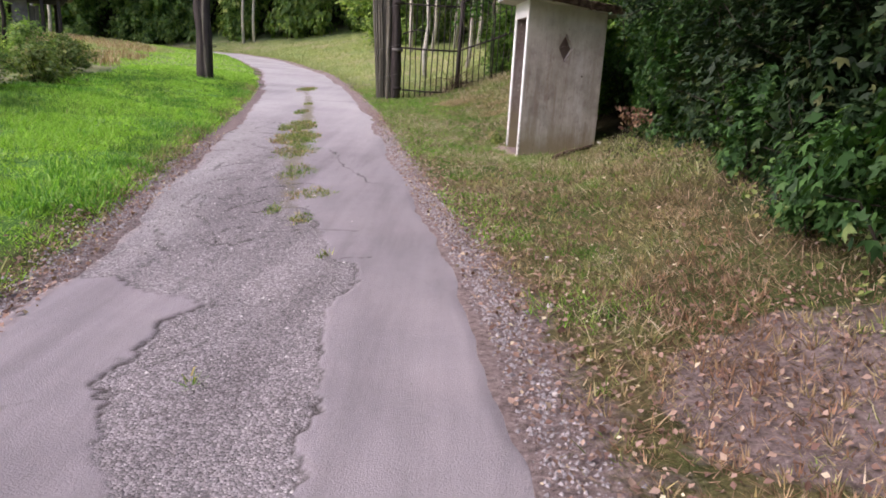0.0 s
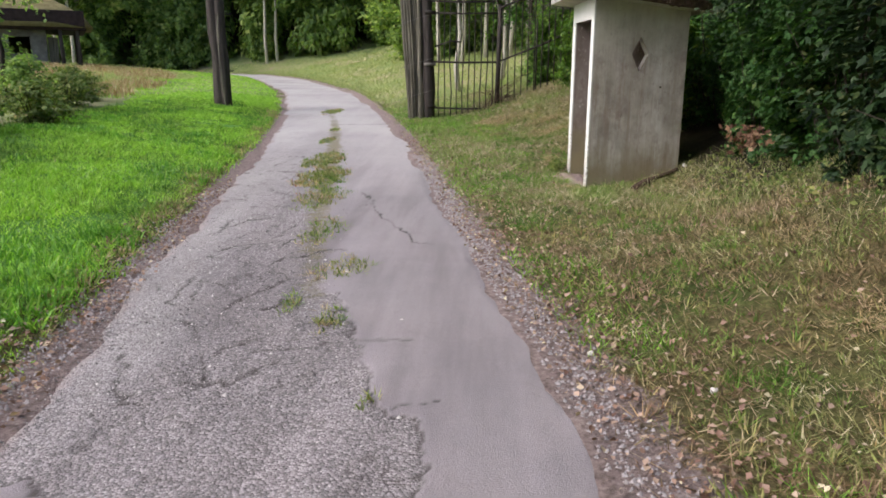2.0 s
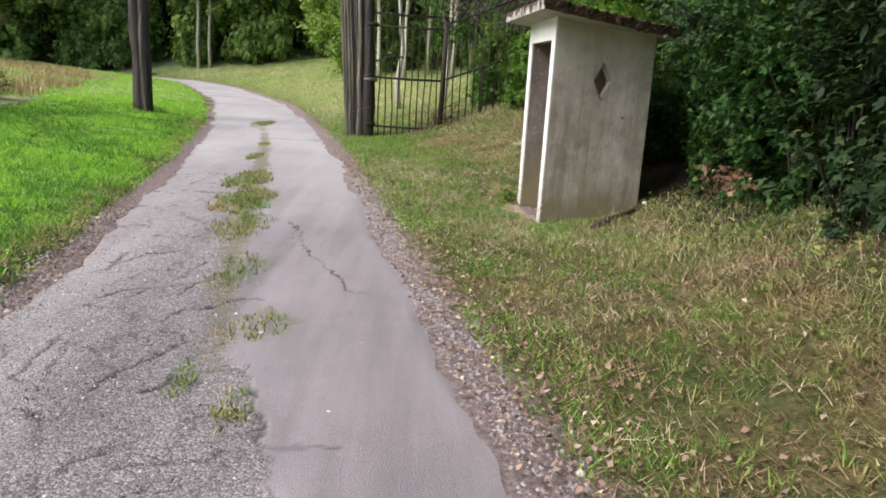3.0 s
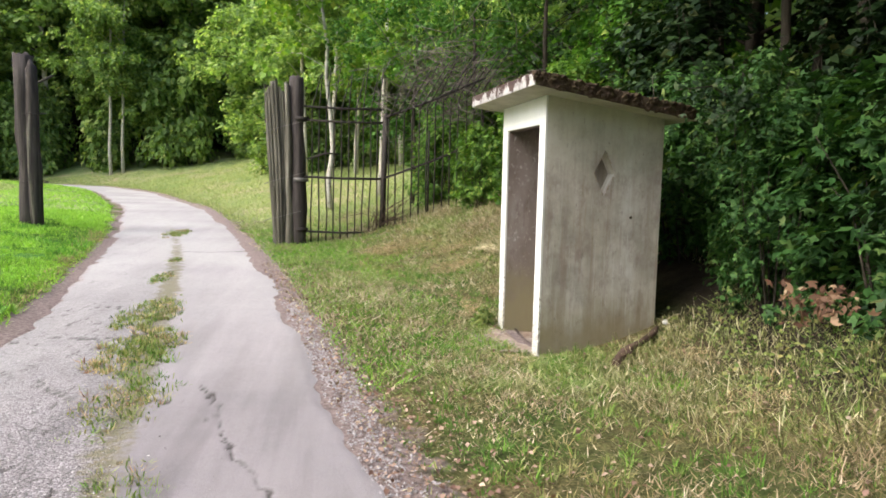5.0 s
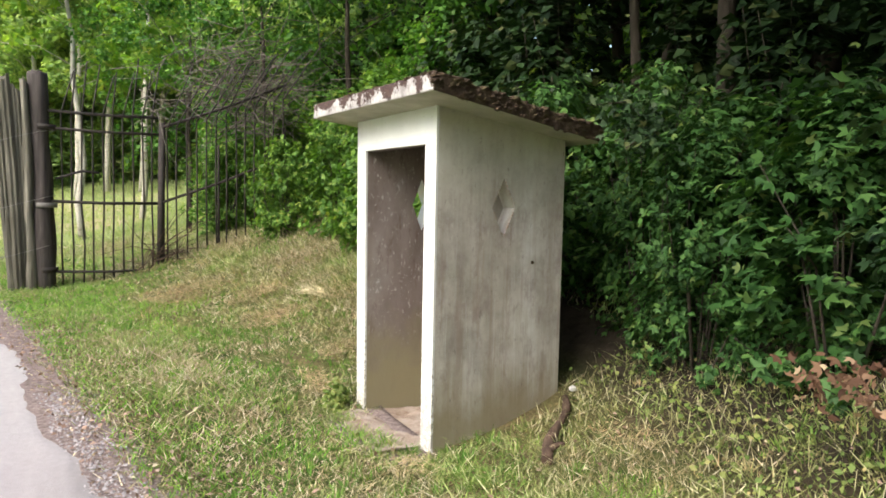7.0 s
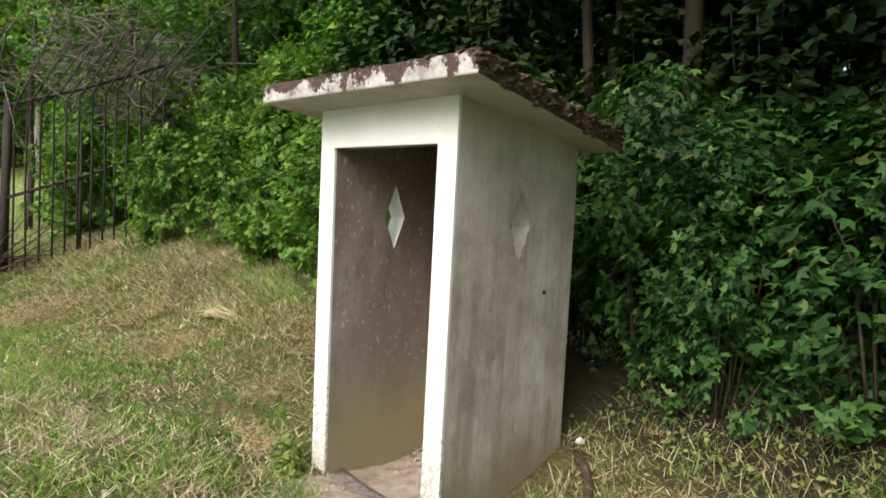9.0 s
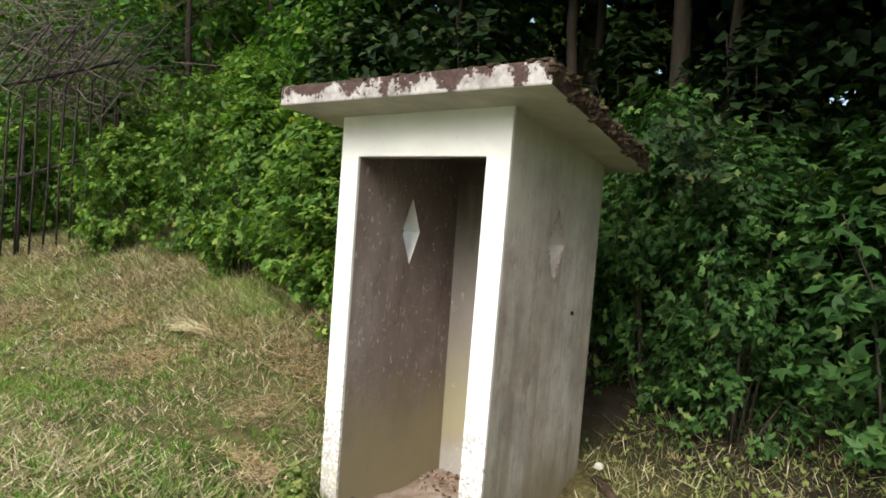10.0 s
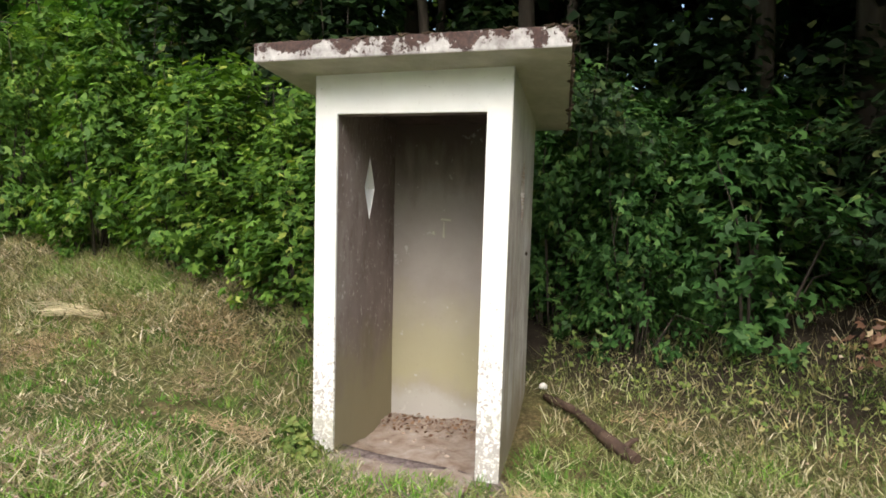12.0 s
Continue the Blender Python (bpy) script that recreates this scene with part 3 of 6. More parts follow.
def crazing():
    """Wandering cracks across the worn left track."""
    r = random.Random(33)
    out = []
    for k in range(46):
        y = r.uniform(4.2, 13.0)
        x = float(np.interp(y, (4, 6, 8, 10.5, 14.3), (-1.0, -1.37, -1.73, -2.15, -2.77))) - r.uniform(0.12, 1.05)
        a, pts = r.choice((0.2, 1.6, 1.3, 2.7)) + r.gauss(0, 0.3), []
        for _ in range(r.randint(3, 7)):
            pts.append((x, y))
            a += r.gauss(0, 0.5)
            d = r.uniform(0.08, 0.22)
            x, y = x + d * math.cos(a), y + d * math.sin(a)
        out.append(tuple(pts))
    return tuple(out)


CRACKS = CRACKS + crazing()


def to_line(x, y, pts):
    best = np.full(x.shape, 9.0)
    for (ax, ay), (bx, by) in zip(pts, pts[1:]):
        dx, dy = bx - ax, by - ay
        t = np.clip(((x - ax) * dx + (y - ay) * dy) / (dx * dx + dy * dy), 0, 1)
        best = np.minimum(best, np.hypot(x - ax - t * dx, y - ay - t * dy))
    return best


def build_road():
    ysel = LINE[:, 1]
    i0, i1 = np.searchsorted(ysel[:200], -12), len(LINE) - 1
    fine = spread((i0, 1.0), (int(np.argmin(abs(ysel - 0.8))), 0.085), (int(np.argmin(abs(ysel - 9))), 0.25), (int(np.argmin(abs(ysel - 20))), 1.0), (i1, 1))
    cx, cy = [np.interp(fine, np.arange(len(LINE)), LINE[:, k]) for k in (0, 1)]
    tx, ty = [np.interp(fine, np.arange(len(LINE)), TAN[:, k]) for k in (0, 1)]
    us = np.linspace(-1, 1, 151)
    s = fine * 0.25
    wl_ = HALF + 0.07 * waves(s, s * 0, 2.2, 21) + 0.03 * waves(s, s * 0, 11.0, 22)
    wr_ = HALF + 0.05 * waves(s, s * 0, 1.8, 23) + 0.03 * waves(s, s * 0, 12.0, 24)
    lat = np.where(us[None, :] < 0, us[None, :] * wl_[:, None], us[None, :] * wr_[:, None])
    x = cx[:, None] + ty[:, None] * lat
    y = cy[:, None] - tx[:, None] * lat
    wx, wy = x + 0.025 * waves(x, y, 14, 31) + 0.02 * waves(x, y, 40, 33), y + 0.025 * waves(x, y, 14, 32) + 0.02 * waves(x, y, 40, 34)
    crack = np.zeros_like(x)
    for k, pts in enumerate(CRACKS):
        crack = np.maximum(crack, (1 - ramp01(to_line(wx, wy, pts), 0.002, 0.017 if k < 2 else 0.05 if k == 7 else 0.02 if k > 9 else 0.014)) * np.clip(0.65 + 0.6 * waves(x, y, 5, 70 + k), 0.1, 0.9))
    seam_x = np.interp(wy, [p[1] for p in SEAM], [p[0] for p in SEAM])
    seam_x = np.where(wy > 6.3, cx[:, None] + 0.1 + 0.12 * waves(x, y, 1.5, 41), seam_x)
    py, px = np.array([p[1] for p in PATCH[:5]]), np.array([p[0] for p in PATCH[:5]])
    in_patch = (1 - ramp01(wx - np.interp(wy, py, px), -0.02, 0.02)) * (1 - ramp01(wy - np.interp(wx, (-2.4, -1.97, -1.64, -1.3), (3.93, 4.07, 3.84, 3.68)), -0.02, 0.02))
    smooth = np.maximum(ramp01(wx - seam_x, -0.02, 0.03), in_patch)
    fade = ramp01(y, 8, 16)
    rough = (1 - smooth) * (1 - 0.5 * fade)
    edge = np.abs(lat) / np.where(lat < 0, wl_[:, None], wr_[:, None])
    mid = np.exp(-((lat + 0.05 + 0.08 * waves(x, y, 0.7, 43)) / 0.2) ** 2)
    mossy = mid * np.interp(y, (4, 6, 8, 14, 20, 30), (0.2, 0.45, 0.7, 0.8, 0.6, 0.2)) + 0.25 * rough * np.exp(-((lat + 0.55) / 0.25) ** 2)
    dust = np.clip((edge - np.where(lat < 0, 0.78, 0.86)) / 0.2, 0, 1) * 0.85
    z = road_z(y) + 0.012 * (1 - edge ** 2) + 0.008 * waves(x, y, 1.6, 44)
    z += 0.006 * smooth * (1 - fade) + rough * 0.003 * waves(x, y, 9, 46) - 0.008 * crack
    z -= 0.016 * ramp01(edge, 0.9, 1.0)
    n, m = x.shape
    idx = np.arange(n * m).reshape(n, m)
    faces = np.stack([idx[:-1, :-1], idx[:-1, 1:], idx[1:, 1:], idx[1:, :-1]], axis=-1).reshape(-1, 4)
    me = mesh_from("road", np.stack([x.ravel(), y.ravel(), z.ravel()], axis=1), faces, M_ROAD,
                   {"rough": rough.ravel(), "crack": crack.ravel(), "mossy": mossy.ravel(), "dust": dust.ravel(), "pale_tone": np.maximum(ramp01(y, 7, 17), 0.5 * ramp01(-lat, 0.5, 0.95) * ramp01(y, 3.9, 5.5)).ravel() * np.clip(0.8 + 0.3 * waves(x, y, 1.5, 47), 0, 1).ravel()}, True)
    return tagged(new("road", me), "narrow cracked grey asphalt lane with patches and a weedy middle", "road", kind="structure")


build_ground()
build_road()


# ---------------------------------------------------------------- leaves, shrubs, trees
def frames_of(normals, rng):
    n = normals / np.linalg.norm(normals, axis=1)[:, None]
    a = rng.normal(size=n.shape)
    t = a - n * np.sum(a * n, axis=1)[:, None]
    t /= np.linalg.norm(t, axis=1)[:, None]
    return n, t, np.cross(n, t)


PALMATE = np.array([(0, 0, 0), (0.0, 1.0, -0.12), (-0.3, 0.5, 0.08), (0.3, 0.5, 0.08),
                    (-0.85, 0.6, -0.1), (0.85, 0.6, -0.1), (-0.5, 0.12, 0.06), (0.5, 0.12, 0.06)])
PALMATE_F = np.array([(0, 3, 1), (0, 1, 2), (0, 2, 4), (0, 4, 6), (0, 5, 3), (0, 7, 5)])
OVAL = np.array([(0, 0, 0), (0.38, 0.45, 0.1), (0, 1.0, -0.1), (-0.38, 0.45, 0.1)])
OVAL_F = np.array([(0, 1, 2), (0, 2, 3)])


def leaf_mesh(name, pos, normals, sizes, material, shape="oval", rng=None):
    rng = rng or RNG
    base, fc = (PALMATE, PALMATE_F) if shape == "palm" else (OVAL, OVAL_F)
    n, t, b = frames_of(normals, rng)
    v = pos[:, None, :] + sizes[:, None, None] * (base[None, :, 0:1] * b[:, None, :] + base[None, :, 1:2] * t[:, None, :] + base[None, :, 2:3] * n[:, None, :])
    f = (np.arange(len(pos))[:, None, None] * len(base) + fc[None]).reshape(-1, 3)
    return mesh_from(name, v.reshape(-1, 3), f, material)


def blob_points(rng, count, twigs, radius, height, low, per_length=0.4):
    """Leaf places along twigs that reach out through a lumpy dome; open gaps stay between the twigs."""
    th = rng.uniform(0, 2 * np.pi, twigs)
    h = low + (1 - low) * rng.uniform(0, 1, twigs) ** 0.9
    prof = np.sqrt(np.clip(1 - ((h - 0.42) / 0.62) ** 2, 0.02, 1))
    lum = 0.78 + 0.22 * np.sin(th * 3 + h * 5) + 0.16 * rng.normal(size=twigs)
    r = radius * prof * lum * rng.uniform(0.45, 1.0, twigs) ** 0.5
    tips = np.stack([r * np.cos(th), r * np.sin(th), height * h], axis=1)
    out = np.stack([np.cos(th), np.sin(th), 0.5 + 0.9 * (h - 0.4)], axis=1)
    k = rng.integers(0, twigs, count)
    back = rng.uniform(0, per_length, count) ** 1.0
    pos = tips[k] - out[k] * (back * radius)[:, None] * 0.6 + rng.normal(size=(count, 3)) * 0.055 * radius
    nrm = out[k] * 0.6 + np.array([0, 0, 0.65]) + rng.normal(size=(count, 3)) * 0.42
    return pos, nrm, tips


def shrub_kind(seed, material, radius=1.0, height=2.4, count=3600, leaf=0.085, shape="palm", low=0.02, twigs=150):
    rng = np.random.default_rng(seed)
    pos, nrm, tips = blob_points(rng, count, twigs, radius, height, low, 0.5)
    crown = leaf_mesh("crown", pos, nrm, leaf * rng.uniform(0.55, 1.25, count), material, shape, rng)
    bm = bmesh.new()
    for k in range(16):
        p = tips[rng.integers(0, len(tips))]
        a = np.array([p[0] * 0.15, p[1] * 0.15, -0.1])
        m = 0.55 * p + np.array([rng.normal() * 0.08, rng.normal() * 0.08, 0.1 * height])
        tube(bm, [a, 0.5 * (a + m), m, p], [0.018, 0.014, 0.009, 0.004], 4)
    stems = bpy.data.meshes.new("stem_tangle")
    bm.to_mesh(stems), bm.free()
    stems.materials.append(M_BARK)
    return crown, stems


def set_plant(name, kind, at, scale, turn, label, category, group, second="stem_tangle", tilt=0.0):
    ob = thing(name, (0, 0, 0), label, category, group)
    part("crown", kind[0], None, ob)
    wood = part(second, kind[1], None, ob)
    if second == "stem_tangle":
        wood["kind"] = "stuff"
    ob.matrix_world = pose(*at, tilt, 0, turn) @ Matrix.Diagonal((*scale, 1))
    return ob


def tree_kind(seed, material, height, radius, count, leaf, bark, trunk_r=0.16, low=0.3, limbs=16, lean=0.4):
    """A tapered trunk with limbs, and a crown of leaf clumps along them with gaps."""
    rng = np.random.default_rng(seed)
    sway = rng.normal(size=2) * lean
    def axis(h):
        return np.array([sway[0] * h * h, sway[1] * h * h, h * height])
    bm = bmesh.new()
    hs = np.linspace(-0.01, 1, 9)
    tube(bm, [axis(h) + np.array([rng.normal() * 0.05, rng.normal() * 0.05, 0]) for h in hs], [trunk_r * (1.05 - h) ** 0.8 + 0.012 for h in hs], 8)
    centres, sizes = [], []
    for k in range(limbs):
        h = low + (0.97 - low) * (k + rng.uniform(0, 1)) / limbs
        a = rng.uniform(0, 2 * np.pi)
        reach = radius * (0.45 + 0.75 * np.sin(np.pi * min(1, (h - low) / (1.02 - low)) ** 0.75)) * rng.uniform(0.65, 1.15)
        p0 = axis(h)
        p1 = p0 + np.array([np.cos(a) * reach * 0.5, np.sin(a) * reach * 0.5, reach * 0.28])
        p2 = p0 + np.array([np.cos(a) * reach, np.sin(a) * reach, reach * rng.uniform(0.1, 0.45)])
        tube(bm, [p0, p1, p2], [trunk_r * 0.32 * (1.1 - h), trunk_r * 0.2 * (1.1 - h), 0.01], 5)
        for q, w in ((p1, 0.8), (p2, 1.0), (0.5 * (p1 + p2), 0.9)):
            for _ in range(3):
                centres.append(q + rng.normal(size=3) * reach * 0.2), sizes.append(w * radius * rng.uniform(0.13, 0.28))
    wood = bpy.data.meshes.new("trunk")
    bm.to_mesh(wood), bm.free()
    wood.materials.append(bark)
    centres, sizes = np.array(centres), np.array(sizes)
    k = rng.integers(0, len(centres), count)
    d = rng.normal(size=(count, 3))
    d /= np.linalg.norm(d, axis=1)[:, None]
    pos = centres[k] + d * (sizes[k] * rng.uniform(0.35, 1.1, count))[:, None] * np.array([1, 1, 0.7])
    nrm = d * 0.7 + np.array([0, 0, 0.6]) + rng.normal(size=(count, 3)) * 0.35
    return leaf_mesh("crown", pos, nrm, leaf * rng.uniform(0.6, 1.3, count), material, "oval", rng), wood


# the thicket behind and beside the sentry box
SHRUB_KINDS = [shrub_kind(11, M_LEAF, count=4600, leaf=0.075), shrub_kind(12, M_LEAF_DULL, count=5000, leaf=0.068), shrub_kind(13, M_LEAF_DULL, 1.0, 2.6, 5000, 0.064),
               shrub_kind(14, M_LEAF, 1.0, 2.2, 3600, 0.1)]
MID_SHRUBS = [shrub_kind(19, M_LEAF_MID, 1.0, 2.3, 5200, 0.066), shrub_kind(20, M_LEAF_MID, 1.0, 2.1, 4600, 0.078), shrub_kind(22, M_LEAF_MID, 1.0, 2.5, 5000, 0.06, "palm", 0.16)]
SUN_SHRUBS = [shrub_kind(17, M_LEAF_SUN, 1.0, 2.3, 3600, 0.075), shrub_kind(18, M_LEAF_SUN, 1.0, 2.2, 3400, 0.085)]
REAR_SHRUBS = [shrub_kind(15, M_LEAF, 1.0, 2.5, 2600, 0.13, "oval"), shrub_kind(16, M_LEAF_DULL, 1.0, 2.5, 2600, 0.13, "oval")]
HEDGE_LABEL = ("broad-leaved green maple shrub in the roadside thicket", "dull green shrub crowding the edge of the wood")


def build_thicket():
    rng = np.random.default_rng(5)
    spots = []
    for y in np.arange(-3.0, 26.0, 1.15):
        front = float(np.interp(y, (-3, 2, 5, 8, 9.5, 10.3, 12.2, 13.0, 15, 17, 19, 26), (4.3, 3.5, 3.05, 3.1, 3.2, 3.5, 3.6, 2.6, 2.75, 3.2, 3.6, 4.5)))
        spots.append((front, y, 0.95, 0.92, 0))
        if y < 19:
            spots.append((front + 1.25, y + 0.5, 1.1, 1.0 if 5 < y < 12.4 else 1.25, 1))
    for x, y, r, h, rear in spots:
        x, y = x + rng.normal() * 0.12, y + rng.normal() * 0.15
        k = int(rng.integers(0, 4))
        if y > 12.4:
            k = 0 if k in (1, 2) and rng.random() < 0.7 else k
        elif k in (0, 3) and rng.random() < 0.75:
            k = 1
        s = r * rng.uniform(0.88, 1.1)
        # greens by place: sunlit far north, half-shaded by the box, shaded southward
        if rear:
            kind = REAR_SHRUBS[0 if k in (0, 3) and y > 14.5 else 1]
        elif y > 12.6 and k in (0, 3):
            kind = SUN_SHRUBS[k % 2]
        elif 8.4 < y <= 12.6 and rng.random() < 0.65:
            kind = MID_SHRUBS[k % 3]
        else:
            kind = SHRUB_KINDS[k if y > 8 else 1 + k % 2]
        set_plant("shrub", kind, (x, y, land_at(x, y) - 0.05), (s, s, h * rng.uniform(0.85, 1.15)), rng.uniform(0, 360),
                  HEDGE_LABEL[0 if k in (0, 3) else 1], "shrub", "shrubs of the thicket")


build_thicket()

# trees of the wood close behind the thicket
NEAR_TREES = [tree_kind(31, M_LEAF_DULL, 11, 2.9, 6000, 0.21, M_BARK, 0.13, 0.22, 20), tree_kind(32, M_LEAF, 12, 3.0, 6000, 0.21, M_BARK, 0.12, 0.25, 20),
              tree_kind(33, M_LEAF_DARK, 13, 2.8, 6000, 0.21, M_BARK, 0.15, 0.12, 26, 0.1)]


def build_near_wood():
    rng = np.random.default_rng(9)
    # the front row, south of y 10, is added to shade the thicket
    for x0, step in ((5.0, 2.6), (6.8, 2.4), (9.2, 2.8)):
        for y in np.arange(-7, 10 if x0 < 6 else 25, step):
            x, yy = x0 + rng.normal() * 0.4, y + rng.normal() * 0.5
            # the nearer rows get the deep-shade green
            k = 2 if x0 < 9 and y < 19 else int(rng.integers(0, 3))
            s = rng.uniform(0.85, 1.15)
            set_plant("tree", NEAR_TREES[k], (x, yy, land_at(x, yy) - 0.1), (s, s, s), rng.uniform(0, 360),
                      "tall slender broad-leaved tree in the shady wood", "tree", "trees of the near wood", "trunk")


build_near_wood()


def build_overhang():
    """Wide trees added at the wood's edge so their boughs shade the verge, brambles at its foot, and thin trunks behind
    the box.
    """
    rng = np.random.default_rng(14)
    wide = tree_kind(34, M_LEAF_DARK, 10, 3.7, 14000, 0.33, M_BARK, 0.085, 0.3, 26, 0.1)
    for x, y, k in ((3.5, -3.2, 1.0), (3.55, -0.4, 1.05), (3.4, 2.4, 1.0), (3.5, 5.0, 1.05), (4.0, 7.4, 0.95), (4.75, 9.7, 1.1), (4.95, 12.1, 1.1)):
        set_plant("tree", wide, (x, y, land_at(x, y) - 0.1), (k, k, k), rng.uniform(0, 360), "broad dark tree added so its boughs shade the verge", "tree", "trees of the near wood", "trunk")
    thin = tree_kind(35, M_LEAF_DARK, 11, 2.2, 4500, 0.2, M_BARK, 0.055, 0.42, 14, 0.5)
    for x, y, k in ((4.75, 13.2, 1.0), (5.3, 13.35, 0.9), (5.0, 11.6, 0.95), (5.4, 9.8, 1.05), (4.9, 15.0, 1.0)):
        set_plant("tree", thin, (x, y, land_at(x, y) - 0.1), (k, k, k), rng.uniform(0, 360), "thin bare-stemmed tree in the dark wood", "tree", "trees of the near wood", "trunk")
    bramble = [shrub_kind(95, M_LEAF_MID, 1.0, 1.3, 1500, 0.1, "palm", 0.05, 90), shrub_kind(96, M_LEAF_DULL, 1.0, 1.3, 1500, 0.11, "palm", 0.05, 90)]
    for x, y, k, h in ((2.35, 2.9, 0.5, 0.75), (2.5, 3.7, 0.6, 0.95), (2.3, 4.35, 0.45, 0.6), (2.55, 4.9, 0.55, 0.9), (2.5, 5.8, 0.5, 0.7), (2.65, 6.6, 0.55, 0.85), (2.65, 7.5, 0.45, 0.6)):
        set_plant("bramble", bramble[0 if rng.random() < 0.55 else 1], (x, y, land_at(x, y) - 0.05), (k, k, h), rng.uniform(0, 360), "low green bramble at the foot of the thicket", "bramble", "brambles of the verge")


build_overhang()
# four more trees, added so their crowns shade bank and thicket
for spot, turn in (((4.1, 0.6), 40), ((4.3, 3.4), 160), ((4.2, 6.2), 250), ((4.5, 8.8), 10)):
    set_plant("tree", NEAR_TREES[2], (*spot, land_at(*spot) - 0.1), (1.0, 1.0, 1.0), turn, "tall slender broad-leaved tree in the shady wood", "tree", "trees of the near wood", "trunk")

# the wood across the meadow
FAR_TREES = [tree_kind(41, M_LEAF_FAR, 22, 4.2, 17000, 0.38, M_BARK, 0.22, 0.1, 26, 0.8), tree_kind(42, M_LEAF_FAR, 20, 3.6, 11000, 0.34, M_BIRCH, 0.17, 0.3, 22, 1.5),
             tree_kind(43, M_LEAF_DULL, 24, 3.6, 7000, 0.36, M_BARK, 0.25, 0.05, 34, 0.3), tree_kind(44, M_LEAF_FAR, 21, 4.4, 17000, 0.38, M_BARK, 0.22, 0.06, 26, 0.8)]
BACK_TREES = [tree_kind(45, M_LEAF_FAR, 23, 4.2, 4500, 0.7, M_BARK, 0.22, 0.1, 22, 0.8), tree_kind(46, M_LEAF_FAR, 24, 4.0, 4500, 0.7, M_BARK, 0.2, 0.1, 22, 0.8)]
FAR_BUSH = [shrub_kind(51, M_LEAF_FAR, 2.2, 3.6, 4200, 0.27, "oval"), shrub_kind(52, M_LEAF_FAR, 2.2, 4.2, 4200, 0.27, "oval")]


def build_far_wood():
    rng = np.random.default_rng(19)
    for row, (dy, step) in enumerate(((0, 2.3), (5, 3.0), (11, 4.2), (19, 5.5))):
        for x in np.arange(-62, 26, step):
            xx = x + rng.normal() * 0.8
            y = 60 + dy + 0.1 * abs(xx + 15) * (-0.5 if xx < -15 else -0.55) + rng.normal() * 0.8
            k = (3 if rng.random() < 0.5 else 0) if row == 0 else int(rng.choice([0, 1, 2, 0, 3]))
            if row == 0 and rng.random() < 0.25:
                k = 1
            s = rng.uniform(0.85, 1.15)
            set_plant("tree", FAR_TREES[k] if row == 0 else BACK_TREES[k % 2], (xx, y, land_at(xx, y) - 0.15), (s, s, s), rng.uniform(0, 360),
                      "pale-barked birch at the edge of the wood" if k == 1 and row == 0 else "tall leafy tree at the edge of the wood", "tree", "trees of the far wood", "trunk")
    for x, y, s in ((-15.7, 55.6, 0.8), (-15.0, 55.9, 0.78), (-28.5, 52.5, 0.8), (-30.0, 53.0, 0.75)):
        set_plant("tree", FAR_TREES[1], (x, y, land_at(x, y) - 0.15), (s * 0.8, s * 0.8, s), 200 + 12 * x, "pale-barked birch at the edge of the wood", "tree", "trees of the far wood", "trunk")
    for x in np.arange(-56, 16, 2.3):
        xx = x + rng.normal() * 0.8
        y = 57.3 - 0.055 * abs(xx + 15) + rng.normal() * 0.7
        k = int(rng.integers(0, 2))
        s = rng.uniform(0.8, 1.4)
        set_plant("shrub", FAR_BUSH[k], (xx, y, land_at(xx, y) - 0.1), (s, s, s * rng.uniform(0.7, 1.9)), rng.uniform(0, 360),
                  "leafy bush below the trees across the meadow", "shrub", "bushes of the far wood")


build_far_wood()


